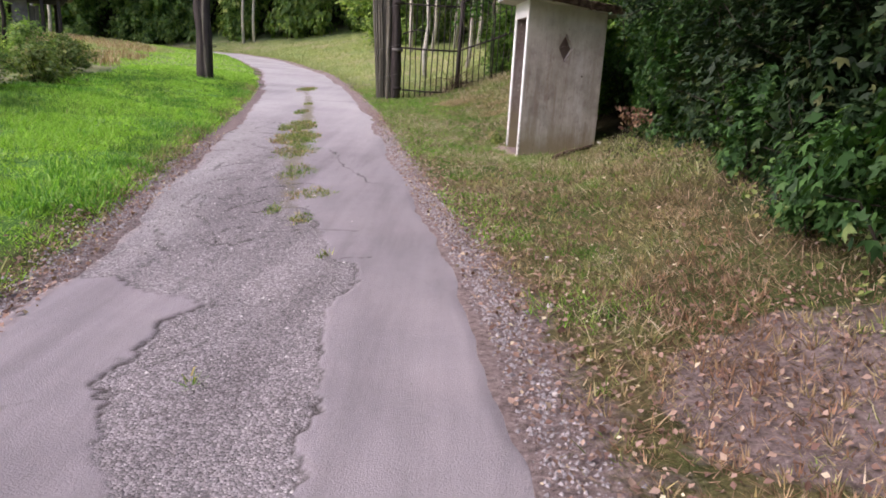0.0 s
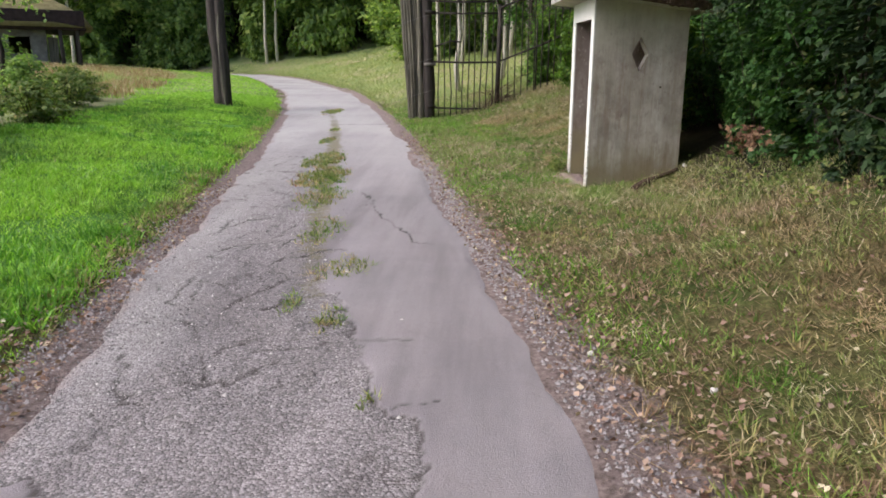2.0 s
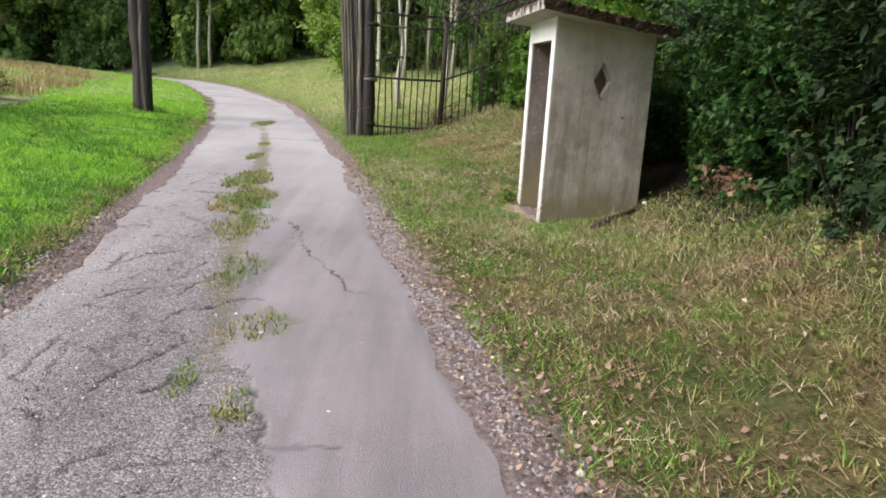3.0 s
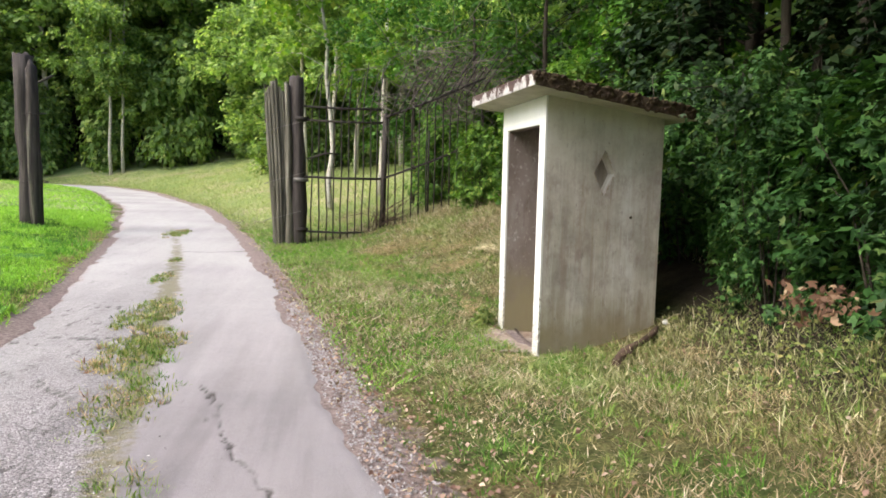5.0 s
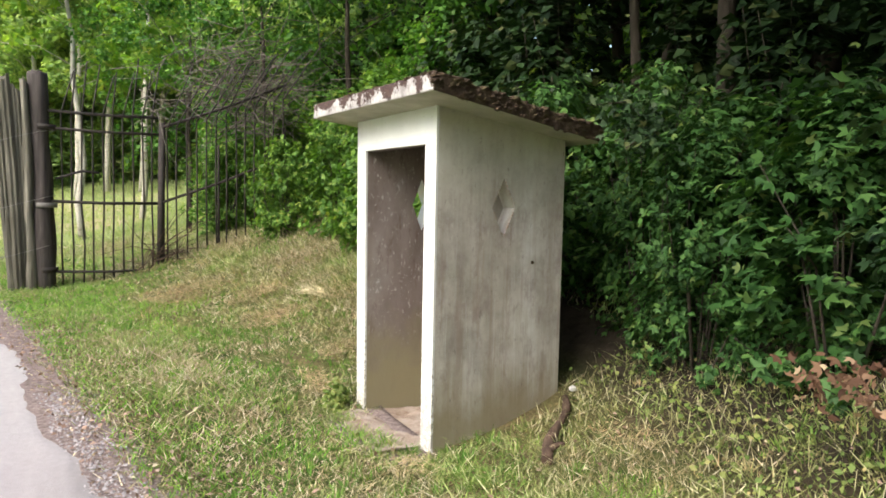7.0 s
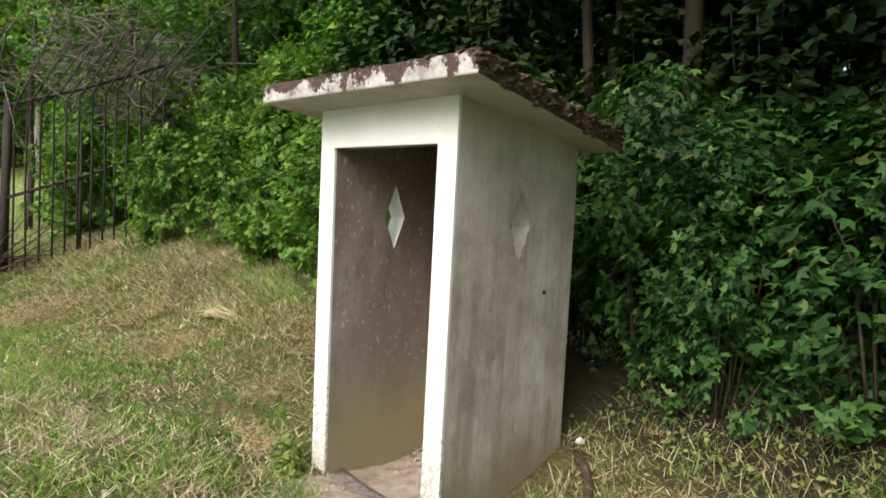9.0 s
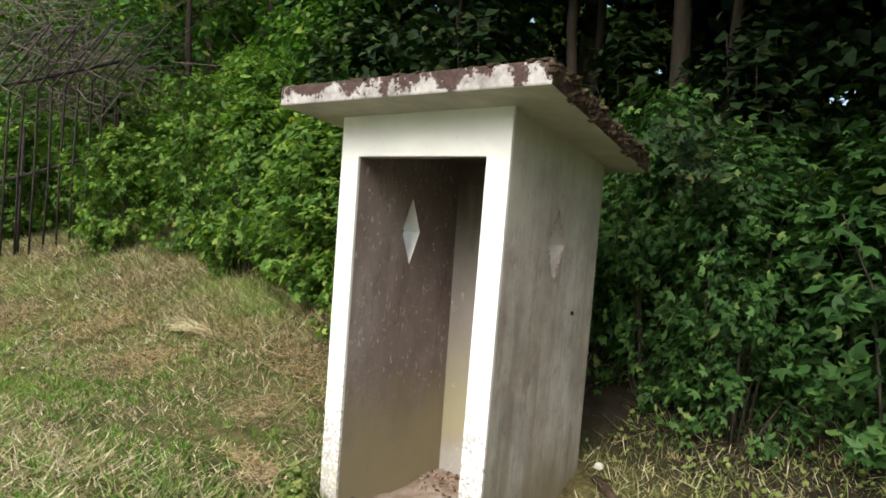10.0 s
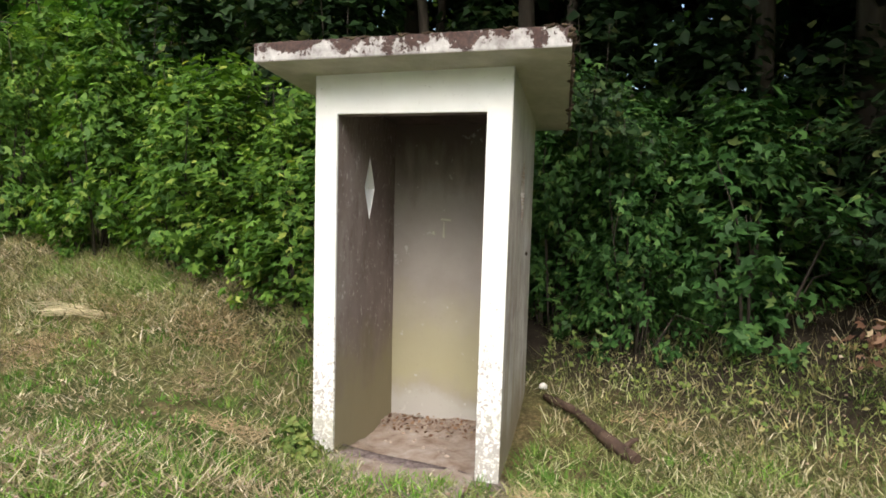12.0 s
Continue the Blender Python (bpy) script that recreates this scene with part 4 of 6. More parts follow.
def build_gate_wood():
    """Birches and bushes that close the meadow behind the gate, and the brush right behind the fence."""
    rng = np.random.default_rng(27)
    for x, y, k, s in ((-2.2, 38.5, 1, 0.62), (-1.0, 36.5, 1, 0.58), (0.1, 38.0, 1, 0.66), (1.2, 36.2, 1, 0.6), (2.2, 38.5, 1, 0.7), (3.6, 36.5, 1, 0.6), (5.2, 35.0, 3, 0.6), (6.8, 31.5, 0, 0.6),
                       (0.4, 42.5, 0, 0.75), (-2.4, 43.0, 3, 0.7), (3.4, 42.0, 3, 0.8), (6.6, 38.5, 0, 0.8), (8.0, 27.0, 3, 0.62), (-4.8, 46.5, 3, 0.7), (9.5, 34.0, 2, 0.7)):
        set_plant("tree", FAR_TREES[k], (x, y, land_at(x, y) - 0.1), (s, s, s), rng.uniform(0, 360),
                  "slender pale birch behind the iron gate" if k == 1 else "leafy tree behind the iron gate", "tree", "trees behind the gate", "trunk")
    for x, y, s in ((-3.6, 45.0, 1.0), (-1.5, 42.0, 0.9), (0.8, 41.0, 0.9), (2.8, 40.0, 0.9), (4.6, 37.5, 0.8), (5.8, 33.0, 0.8), (6.2, 29.0, 0.8), (5.6, 25.5, 0.7)):
        set_plant("shrub", FAR_BUSH[int(rng.integers(0, 2))], (x, y, land_at(x, y) - 0.1), (s, s, s * 0.9), rng.uniform(0, 360), "leafy bush behind the iron gate", "shrub", "bushes behind the gate")
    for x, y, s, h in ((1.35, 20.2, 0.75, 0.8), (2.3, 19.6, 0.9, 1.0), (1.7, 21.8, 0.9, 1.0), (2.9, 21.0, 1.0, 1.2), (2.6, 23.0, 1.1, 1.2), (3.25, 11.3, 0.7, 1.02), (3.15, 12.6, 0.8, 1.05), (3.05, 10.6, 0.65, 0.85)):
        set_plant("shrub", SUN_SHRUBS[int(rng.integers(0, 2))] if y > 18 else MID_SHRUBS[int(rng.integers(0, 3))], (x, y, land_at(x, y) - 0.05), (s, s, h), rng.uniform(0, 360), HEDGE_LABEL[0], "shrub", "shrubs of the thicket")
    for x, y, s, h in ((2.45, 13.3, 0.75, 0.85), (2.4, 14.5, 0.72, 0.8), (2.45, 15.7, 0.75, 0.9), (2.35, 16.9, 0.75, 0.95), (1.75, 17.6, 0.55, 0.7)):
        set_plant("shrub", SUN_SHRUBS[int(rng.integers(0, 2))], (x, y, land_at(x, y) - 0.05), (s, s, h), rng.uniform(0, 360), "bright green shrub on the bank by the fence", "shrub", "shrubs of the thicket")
    young = tree_kind(72, M_LEAF_YEL, 7.5, 1.5, 1500, 0.2, M_BIRCH, 0.07, 0.42, 12, 0.5)
    for x, y, s in ((-0.9, 25.0, 1.0), (0.6, 27.5, 1.05)):
        set_plant("young_tree", young, (x, y, land_at(x, y) - 0.1), (s, s, s), rng.uniform(0, 360), "young tree with bright yellow-green leaves", "tree", "trees behind the gate", "trunk")
    for x, y, s in ((2.4, 21.4, 0.5), (3.6, 19.8, 0.55), (1.2, 23.5, 0.5)):
        set_plant("tree", NEAR_TREES[1], (x, y, land_at(x, y) - 0.1), (s, s, s), rng.uniform(0, 360), "dense leafy tree behind the iron fence", "tree", "trees behind the gate", "trunk")


build_gate_wood()


def build_wood_stuff():
    """The deep wood that closes the place all round: uncounted foliage, well away from the lane."""
    rng = np.random.default_rng(23)
    def band(count, fx, size):
        t, h = rng.uniform(0, 1, count), rng.uniform(0, 1, count)
        x, y = fx(t, rng.uniform(0, 1, count))
        z = land(x, y) + h * 20
        return np.stack([x, y, z], axis=1), rng.normal(size=(count, 3)) + np.array([0, 0, 0.4]), size * rng.uniform(0.6, 1.3, count)
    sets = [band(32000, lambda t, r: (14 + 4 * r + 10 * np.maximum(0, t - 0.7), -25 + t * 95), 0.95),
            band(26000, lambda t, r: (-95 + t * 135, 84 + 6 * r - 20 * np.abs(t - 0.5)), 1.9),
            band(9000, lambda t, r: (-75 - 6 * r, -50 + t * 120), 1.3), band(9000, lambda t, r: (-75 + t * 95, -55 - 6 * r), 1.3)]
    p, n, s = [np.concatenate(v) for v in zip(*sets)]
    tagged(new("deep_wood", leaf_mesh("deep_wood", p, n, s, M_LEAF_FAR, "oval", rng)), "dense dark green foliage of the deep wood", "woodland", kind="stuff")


build_wood_stuff()

# ---------------------------------------------------------------- sentry box
SW, NW, NE, SE = Vector((1.05, 10.93)), Vector((0.957, 12.147)), Vector((2.12, 12.29)), Vector((2.25, 11.16))
BASE_Z, WALL = 0.12, 0.1


def at_plan(u, v, z):
    """u: 0 at the south side to 1 at the north; v: 0 at the front to 1 at the back."""
    p = (1 - v) * ((1 - u) * SW + u * NW) + v * ((1 - u) * SE + u * NE)
    return Vector((p.x, p.y + 0.022 * (1 - u) * (2.5 - z), z))


def roof_under(v, u=0.5):
    return 2.565 - 0.15 * v + 0.02 * u


def holed_wall(outer, inner, a0, a1, z0, top, hole):
    """A wall from a0 to a1 along its length with a lozenge opening through it; outer and inner give points of its two faces."""
    bm = bmesh.new()
    ca, cz, ha, hz = hole
    rect = [(a0, z0), (a1, z0), (a1, top(a1)), (a0, top(a0))]
    dia = [(ca, cz - hz), (ca + ha, cz), (ca, cz + hz), (ca - ha, cz)]
    rings = []
    for f in (outer, inner):
        rings.append(([bm.verts.new(f(a, z)) for a, z in rect], [bm.verts.new(f(a, z)) for a, z in dia]))
    for r, d in rings:
        for i in range(4):
            j = (i + 1) % 4
            bm.faces.new((r[i], r[j], d[i])), bm.faces.new((r[j], d[j], d[i]))
    (r0, d0), (r1, d1) = rings
    for i in range(4):
        j = (i + 1) % 4
        bm.faces.new((r0[i], r0[j], r1[j], r1[i])), bm.faces.new((d0[i], d0[j], d1[j], d1[i]))
    return bm


def build_sentry_box():
    box = thing("sentry_box", (0, 0, 0), "weathered concrete sentry box with a whitewashed front and lozenge holes", "sentry box")
    jamb = 0.12
    wu, wv, fv = jamb, WALL / 1.15, 0.018
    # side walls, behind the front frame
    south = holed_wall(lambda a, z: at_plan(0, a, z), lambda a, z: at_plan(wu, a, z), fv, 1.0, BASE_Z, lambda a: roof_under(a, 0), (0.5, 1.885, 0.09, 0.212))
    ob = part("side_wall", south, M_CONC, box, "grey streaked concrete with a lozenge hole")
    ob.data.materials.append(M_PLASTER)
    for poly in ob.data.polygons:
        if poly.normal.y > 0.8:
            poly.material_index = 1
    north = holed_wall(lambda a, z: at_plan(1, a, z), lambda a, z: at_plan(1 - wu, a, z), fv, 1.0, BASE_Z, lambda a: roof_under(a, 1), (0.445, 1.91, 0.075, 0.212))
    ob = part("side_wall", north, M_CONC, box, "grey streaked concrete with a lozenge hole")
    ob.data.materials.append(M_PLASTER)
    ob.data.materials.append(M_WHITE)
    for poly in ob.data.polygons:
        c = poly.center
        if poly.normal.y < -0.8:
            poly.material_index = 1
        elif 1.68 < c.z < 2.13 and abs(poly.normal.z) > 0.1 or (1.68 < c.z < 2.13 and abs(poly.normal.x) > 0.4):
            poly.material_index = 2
    bm = bmesh.new()
    bv = 0.855
    back = [(wu, bv), (1 - wu, bv), (1 - wu, 1), (wu, 1)]
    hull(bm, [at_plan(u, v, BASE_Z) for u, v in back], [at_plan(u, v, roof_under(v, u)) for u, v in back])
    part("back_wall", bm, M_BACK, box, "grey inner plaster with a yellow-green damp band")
    # front frame: one piece with the doorway through it
    bm = bmesh.new()
    loops = []
    for v in (0.0, fv):
        pts = [(0, BASE_Z), (jamb, BASE_Z), (jamb, 2.3), (1 - jamb, 2.32), (1 - jamb, BASE_Z), (1, BASE_Z), (1, roof_under(v, 1)), (0, roof_under(v, 0))]
        loops.append([bm.verts.new(at_plan(u, v, z)) for u, z in pts])
    a, b = loops
    quads = ((0, 1, 2, 7), (2, 3, 6, 7), (3, 4, 5, 6))
    for q in quads:
        bm.faces.new([a[i] for i in q]), bm.faces.new([b[i] for i in reversed(q)])
    for i in range(8):
        bm.faces.new((a[i], a[(i + 1) % 8], b[(i + 1) % 8], b[i]))
    front = bevelled(part("front_frame", bm, M_WHITE, box, "whitewashed front frame, flaking near the ground"), 0.005)
    front.data.materials.append(M_CONC), front.data.materials.append(M_PLASTER)
    for poly in front.data.polygons:
        if poly.normal.x > 0.5:
            poly.material_index = 2
    bm = bmesh.new()
    li = [(wu, fv), (1 - wu, fv), (1 - wu, wv), (wu, wv)]
    hull(bm, [at_plan(u, v, 2.3 + 0.02 * u) for u, v in li], [at_plan(u, v, roof_under(v, u)) for u, v in li])
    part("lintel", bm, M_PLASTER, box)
    # dark panel added under the slab; the interior's shade is in its brown
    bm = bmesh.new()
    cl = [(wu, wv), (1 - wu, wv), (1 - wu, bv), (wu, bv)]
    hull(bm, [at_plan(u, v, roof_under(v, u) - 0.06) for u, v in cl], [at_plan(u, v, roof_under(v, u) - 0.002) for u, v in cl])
    part("ceiling_panel", bm, M_CEILING_SHADE, box, "added brown ceiling panel coloured as unlit")
    # floor
    bm = bmesh.new()
    fl = [(wu, wv), (1 - wu, wv), (1 - wu, bv), (wu, bv)]
    hull(bm, [at_plan(u, v, BASE_Z - 0.1) for u, v in fl], [at_plan(u, v, 0.225) for u, v in fl])
    part("floor_slab", bm, M_FLOOR, box, "dirty floor slab with reddish dust")
    bm = bmesh.new()
    sl = [(jamb + 0.01, 0.004), (1 - jamb - 0.01, 0.004), (1 - jamb - 0.01, wv), (jamb + 0.01, wv)]
    hull(bm, [at_plan(u, v, 0.05) for u, v in sl], [at_plan(u, v, 0.215 if v > 0.01 else 0.2) for u, v in sl])
    bevelled(part("threshold", bm, M_FLOOR, box), 0.02)
    # roof slab
    under = [Vector((0.84, 10.56, 2.565)), Vector((0.665, 12.38, 2.59)), Vector((2.4, 12.5, 2.4)), Vector((2.46, 10.98, 2.375))]
    bm = bmesh.new()
    lower = [bm.verts.new(p) for p in under]
    upper = [bm.verts.new(p + Vector((0, 0, 0.112))) for p in under]
    bm.faces.new(lower[::-1]), bm.faces.new(upper)
    for i in range(4):
        bm.faces.new((lower[i], lower[(i + 1) % 4], upper[(i + 1) % 4], upper[i]))
    roof = bevelled(part("roof_slab", bm, M_FASCIA, box, "pale overhanging slab spotted with dark lichen"), 0.01)
    roof.data.materials.append(M_SOFFIT), roof.data.materials.append(M_MOSS)
    for poly in roof.data.polygons:
        if poly.normal.z < -0.5:
            poly.material_index = 1
        elif poly.normal.z > 0.5 or poly.normal.y < -0.5:
            poly.material_index = 2
    # moss along the slab's top and its weather side
    rng = random.Random(4)
    bm = bmesh.new()
    for k in range(150):
        u, v = rng.random(), rng.random()
        if k < 60:
            v = 0.015 + 0.04 * rng.random()
        elif k < 110:
            u = 0.01 + 0.05 * rng.random()
        p = (1 - v) * ((1 - u) * under[0] + u * under[1]) + v * ((1 - u) * under[3] + u * under[2])
        lump(bm, p + Vector((0, 0, 0.112)), rng.uniform(0.018, 0.06), k, 0.35, 1)
    part("moss", bm, M_MOSS, box, "cushions of dark moss")["kind"] = "stuff"
    bm = bmesh.new()
    for k in range(190):
        v = rng.random() ** 0.9
        p = (1 - v) * under[0] + v * under[3]
        lump(bm, p + Vector((0, rng.uniform(0.0, 0.01), rng.uniform(0.005, 0.112))), rng.uniform(0.012, 0.028), 300 + k, 0.7, 1)
    part("moss_fringe", bm, M_MOSS, box, "dark brown moss over the slab's side")["kind"] = "stuff"
    # pale scrape in the back plaster
    for u0, u1, z0, z1 in ((0.495, 0.565, 1.7, 1.722), (0.535, 0.55, 1.58, 1.7), (0.6, 0.62, 1.6, 1.63)):
        bm = bmesh.new()
        ring = [(u0, z0), (u1, z0 + 0.008), (u1 - 0.006, z1), (u0 + 0.004, z1 - 0.006)]
        hull(bm, [at_plan(u, bv, z) for u, z in ring], [at_plan(u, bv - 0.003, z) for u, z in ring])
        part("scrape", bm, M_SOFFIT, box, "pale scrape in the plaster")
    # crumbled edge of the lozenge
    bm = bmesh.new()
    for k in range(46):
        t = rng.random() * 4
        i, f = int(t), t - int(t)
        corner = ((0, -1), (1, 0), (0, 1), (-1, 0))
        a, b = corner[i], corner[(i + 1) % 4]
        q = at_plan(0, 0.5 + 0.09 * ((1 - f) * a[0] + f * b[0]), 1.885 + 0.212 * ((1 - f) * a[1] + f * b[1]))
        lump(bm, q + Vector((0, 0.004, 0)), rng.uniform(0.004, 0.011), 900 + k, 0.8, 1)
    part("crumbled_edge", bm, M_FLOOR, box, "crumbled brown edge of the lozenge hole")["kind"] = "stuff"
    # bolt hole with a broken rim: a solid dark plug stands for its shade
    bm = bmesh.new()
    q = at_plan(0, 0.74, 1.49) + Vector((0.0, -0.004, 0))
    tube(bm, [q + Vector((0, -0.006, 0)), q + Vector((0, 0.05, 0))], [0.013, 0.008], 8)
    part("bolt_hole", bm, M_MOSS, box, "small dark plug for a shaded hole")
    # trodden dirt that runs from the verge over the threshold to the back wall
    nu, nv = 28, 46
    gu, gv = np.meshgrid(np.linspace(wu + 0.004, 1 - wu - 0.004, nu), np.linspace(-0.42, bv - 0.004, nv))
    flat = np.array([at_plan(float(a), float(b), 0.3)[:2] for a, b in zip(gu.ravel(), gv.ravel())])
    hx, hy = flat[:, 0], flat[:, 1]
    inside = ramp01(gv.ravel(), -0.06, 0.1)
    heap = 0.03 * ramp01(gv.ravel(), 0.45, 0.85) + 0.012 * waves(hx, hy, 9, 48) + 0.006 * waves(hx, hy, 30, 49)
    outer = land(np.minimum(hx, 1.02), hy) + 0.012 + 0.012 * waves(hx, hy, 11, 50) - 0.06 * ramp01(-gv.ravel(), 0.22, 0.42)
    hz = (1 - inside) * outer + inside * (0.25 + np.maximum(heap, -0.01))
    idx = np.arange(nu * nv).reshape(nv, nu)
    quads = np.stack([idx[:-1, :-1], idx[:-1, 1:], idx[1:, 1:], idx[1:, :-1]], axis=-1).reshape(-1, 4)
    dirt = tagged(new("dirt", mesh_from("dirt", np.stack([hx, hy, hz], axis=1), quads, M_DIRT, None, True)), "trodden reddish-grey dirt in the sentry box doorway", "dirt", kind="stuff")
    rr = random.Random(21)
    bm = bmesh.new()
    for k in range(120):
        i = rr.randrange(nu * nv) if k < 60 else rr.randrange(nu * (nv - 9), nu * nv)
        lump(bm, (float(hx[i]), float(hy[i]), float(hz[i]) + 0.002), rr.uniform(0.006, 0.02), 700 + k, 0.7, 1)
    me = bpy.data.meshes.new("rubble")
    bm.to_mesh(me), bm.free()
    me.materials.append(M_FLOOR)
    tagged(new("rubble", me), "crumbs of plaster and stone on the sentry box floor", "rubble", kind="stuff")
    # dry leaves blown against the back
    lv = 300
    r2 = np.random.default_rng(77)
    uu, vv = r2.uniform(0.14, 0.86, lv), np.clip(0.84 - np.abs(r2.normal(size=lv)) * 0.14, 0.1, 0.85)
    pos = np.array([at_plan(float(a), float(b), 0.265 + 0.03 * float(r2.random())) for a, b in zip(uu, vv)])
    nr = np.array([0, 0, 1]) + r2.normal(size=(lv, 3)) * 0.4
    tagged(new("floor_litter", leaf_mesh("floor_litter", pos, nr, 0.035 * r2.uniform(0.5, 1.4, lv), M_LEAF_DEAD, "oval", r2)),
           "dry brown leaves and crumbs on the sentry box floor", "litter", kind="stuff")


build_sentry_box()


# ---------------------------------------------------------------- gate posts, gate, fence
def rough_post(name, x, y, height, r, sides, material, parent, lean=(0, 0), point=0.0, label="", sink=0.3):
    """A hand-hewn post: uneven, checked, slightly tapered."""
    rng = random.Random(name + str(round(x * 10)))
    bm = bmesh.new()
    z0 = land_at(x, y)
    pts, rad = [], []
    for k in range(8):
        t = k / 7
        pts.append((x + lean[0] * t + rng.uniform(-0.012, 0.012), y + lean[1] * t, z0 - sink + (height + sink) * t))
        rad.append(r * (1.06 - 0.14 * t) * rng.uniform(0.96, 1.04))
    if point:
        pts.append((x + lean[0], y + lean[1], z0 + height + point)), rad.append(r * 0.35)
    tube(bm, pts, rad, sides + 6)
    for v in bm.verts:
        k = noise.noise(Vector((v.co.x * 9, v.co.y * 9, v.co.z * 1.2))) + 0.9 * noise.noise(Vector((v.co.x * 34, v.co.y * 34, v.co.z * 0.5)))
        v.co.x += 0.03 * k
        v.co.y += 0.03 * k
        if v.co.z > z0 + height - 0.12:
            v.co.z += 0.12 * noise.noise(Vector((v.co.x * 17, v.co.y * 17, 3.0)))
    return part(name, bm, material, parent, label)


def split_plank(name, x, y, height, width, depth, material, parent, lean=0.0, label=""):
    """A riven plank: flat faces, wavering edges and a ragged end."""
    rng = random.Random(name + str(round(x * 100)))
    z0 = land_at(x, y)
    bm = bmesh.new()
    rings = []
    n = 14
    for k in range(n):
        t = k / (n - 1)
        cx = x + lean * t + 0.012 * math.sin(5 * t + x * 40)
        w, d = 0.5 * width * rng.uniform(0.88, 1.08), 0.5 * depth * rng.uniform(0.85, 1.1)
        z = z0 - 0.3 + (height + 0.3) * t
        ring = []
        for a, b in ((-1, -0.7), (-0.35, -1.05), (0.1, -0.85), (0.5, -1.1), (1, -0.65), (1, 0.8), (0, 1), (-1, 0.8)):
            top = rng.uniform(-0.14, 0.1) if k == n - 1 else 0.0
            ring.append(bm.verts.new((cx + a * w, y + b * d, z + top)))
        rings.append(ring)
    for r0, r1 in zip(rings, rings[1:]):
        for i in range(8):
            bm.faces.new((r0[i], r0[(i + 1) % 8], r1[(i + 1) % 8], r1[i]))
    bm.faces.new(rings[0][::-1]), bm.faces.new(rings[-1])
    return part(name, bm, material, parent, label)


def build_gate_posts():
    g = "posts of the lane gateway"
    post = thing("gate_post", (0, 0, 0), "massive dark tarred timber post in the lawn beside the lane", "gate post", g)
    rough_post("main_timber", -7.0, 20.8, 3.45, 0.19, 10, M_WOODDARK, post, (-0.13, 0), 0.05)
    rough_post("side_timber", -6.85, 20.72, 3.2, 0.13, 8, M_WOODDARK, post, (-0.1, 0), 0.1)
    rough_post("split_batten", -6.87, 20.62, 2.3, 0.035, 6, M_WOODGREY, post, (-0.07, 0), 0, "pale split batten")
    z = land_at(-6.9, 20.7)
    for h in (0.9, 2.3):
        bm = bmesh.new()
        tube(bm, [(-6.93 + 0.28 * math.cos(a), 20.78 + 0.2 * math.sin(a), z + h + 0.03 * math.sin(a)) for a in np.linspace(0, 2 * math.pi, 13)], [0.008] * 13, 4)
        part("binding_wire", bm, M_IRON, post, "dark wire bound round the timbers")
    bm = bmesh.new()
    tube(bm, [(-6.72, 20.55, z + 2.9), (-6.4, 20.5, z + 3.05)], [0.03, 0.02], 6)
    part("iron_peg", bm, M_IRON, post)

    post = thing("gate_post", (0, 0, 0), "grey weathered split-timber post bundle carrying the iron gate", "gate post", g)
    for x, y, w, h in ((-1.87, 18.84, 0.12, 2.9), (-1.76, 18.8, 0.14, 3.02), (-1.64, 18.83, 0.12, 2.95)):
        split_plank("plank_timber", x, y, h, w, 0.11, M_WOODGREY, post, -0.17, "grey split plank timber")
    for x, h in ((-1.86, 1.1), (-1.55, 1.35)):
        split_plank("splinter", x, 18.66, h, 0.05, 0.03, M_WOODGREY, post, -0.05)
    rough_post("stake", -1.58, 18.64, 3.0, 0.06, 6, M_WOODGREY, post, (-0.1, 0))
    rough_post("main_timber", -1.42, 18.7, 3.1, 0.135, 10, M_WOODDARK, post, (-0.1, 0), 0.03, "dark round timber with a worn top")
    z = land_at(-1.5, 18.7)
    for h, w in ((0.55, 0.42), (1.25, 0.4), (2.2, 0.4)):
        bm = bmesh.new()
        tube(bm, [(-1.7 + w * math.cos(a), 18.77 + 0.3 * math.sin(a), z + h + 0.12 * math.cos(a)) for a in np.linspace(0, 2 * math.pi, 15)], [0.0045] * 15, 4)
        part("binding_wire", bm, M_WIRE, post, "grey wire bound round the timbers")
    for h, material, lab in ((1.22, M_WIRE, "pale iron collar"), (0.28, M_IRON, "iron hinge band"), (2.35, M_IRON, "iron hinge band")):
        bm = bmesh.new()
        tube(bm, [(-1.43, 18.7, z + h - 0.035), (-1.43, 18.7, z + h + 0.035)], [0.155, 0.155], 12)
        part("band", bm, material, post, lab)


def bar(bm, x, y, z0, z1, tip, r=0.013):
    tube(bm, [(x, y, z0), (x + 0.006, y, 0.5 * (z0 + z1)), (x, y, z1), tip], [r, r, r, r * 0.5], 4)


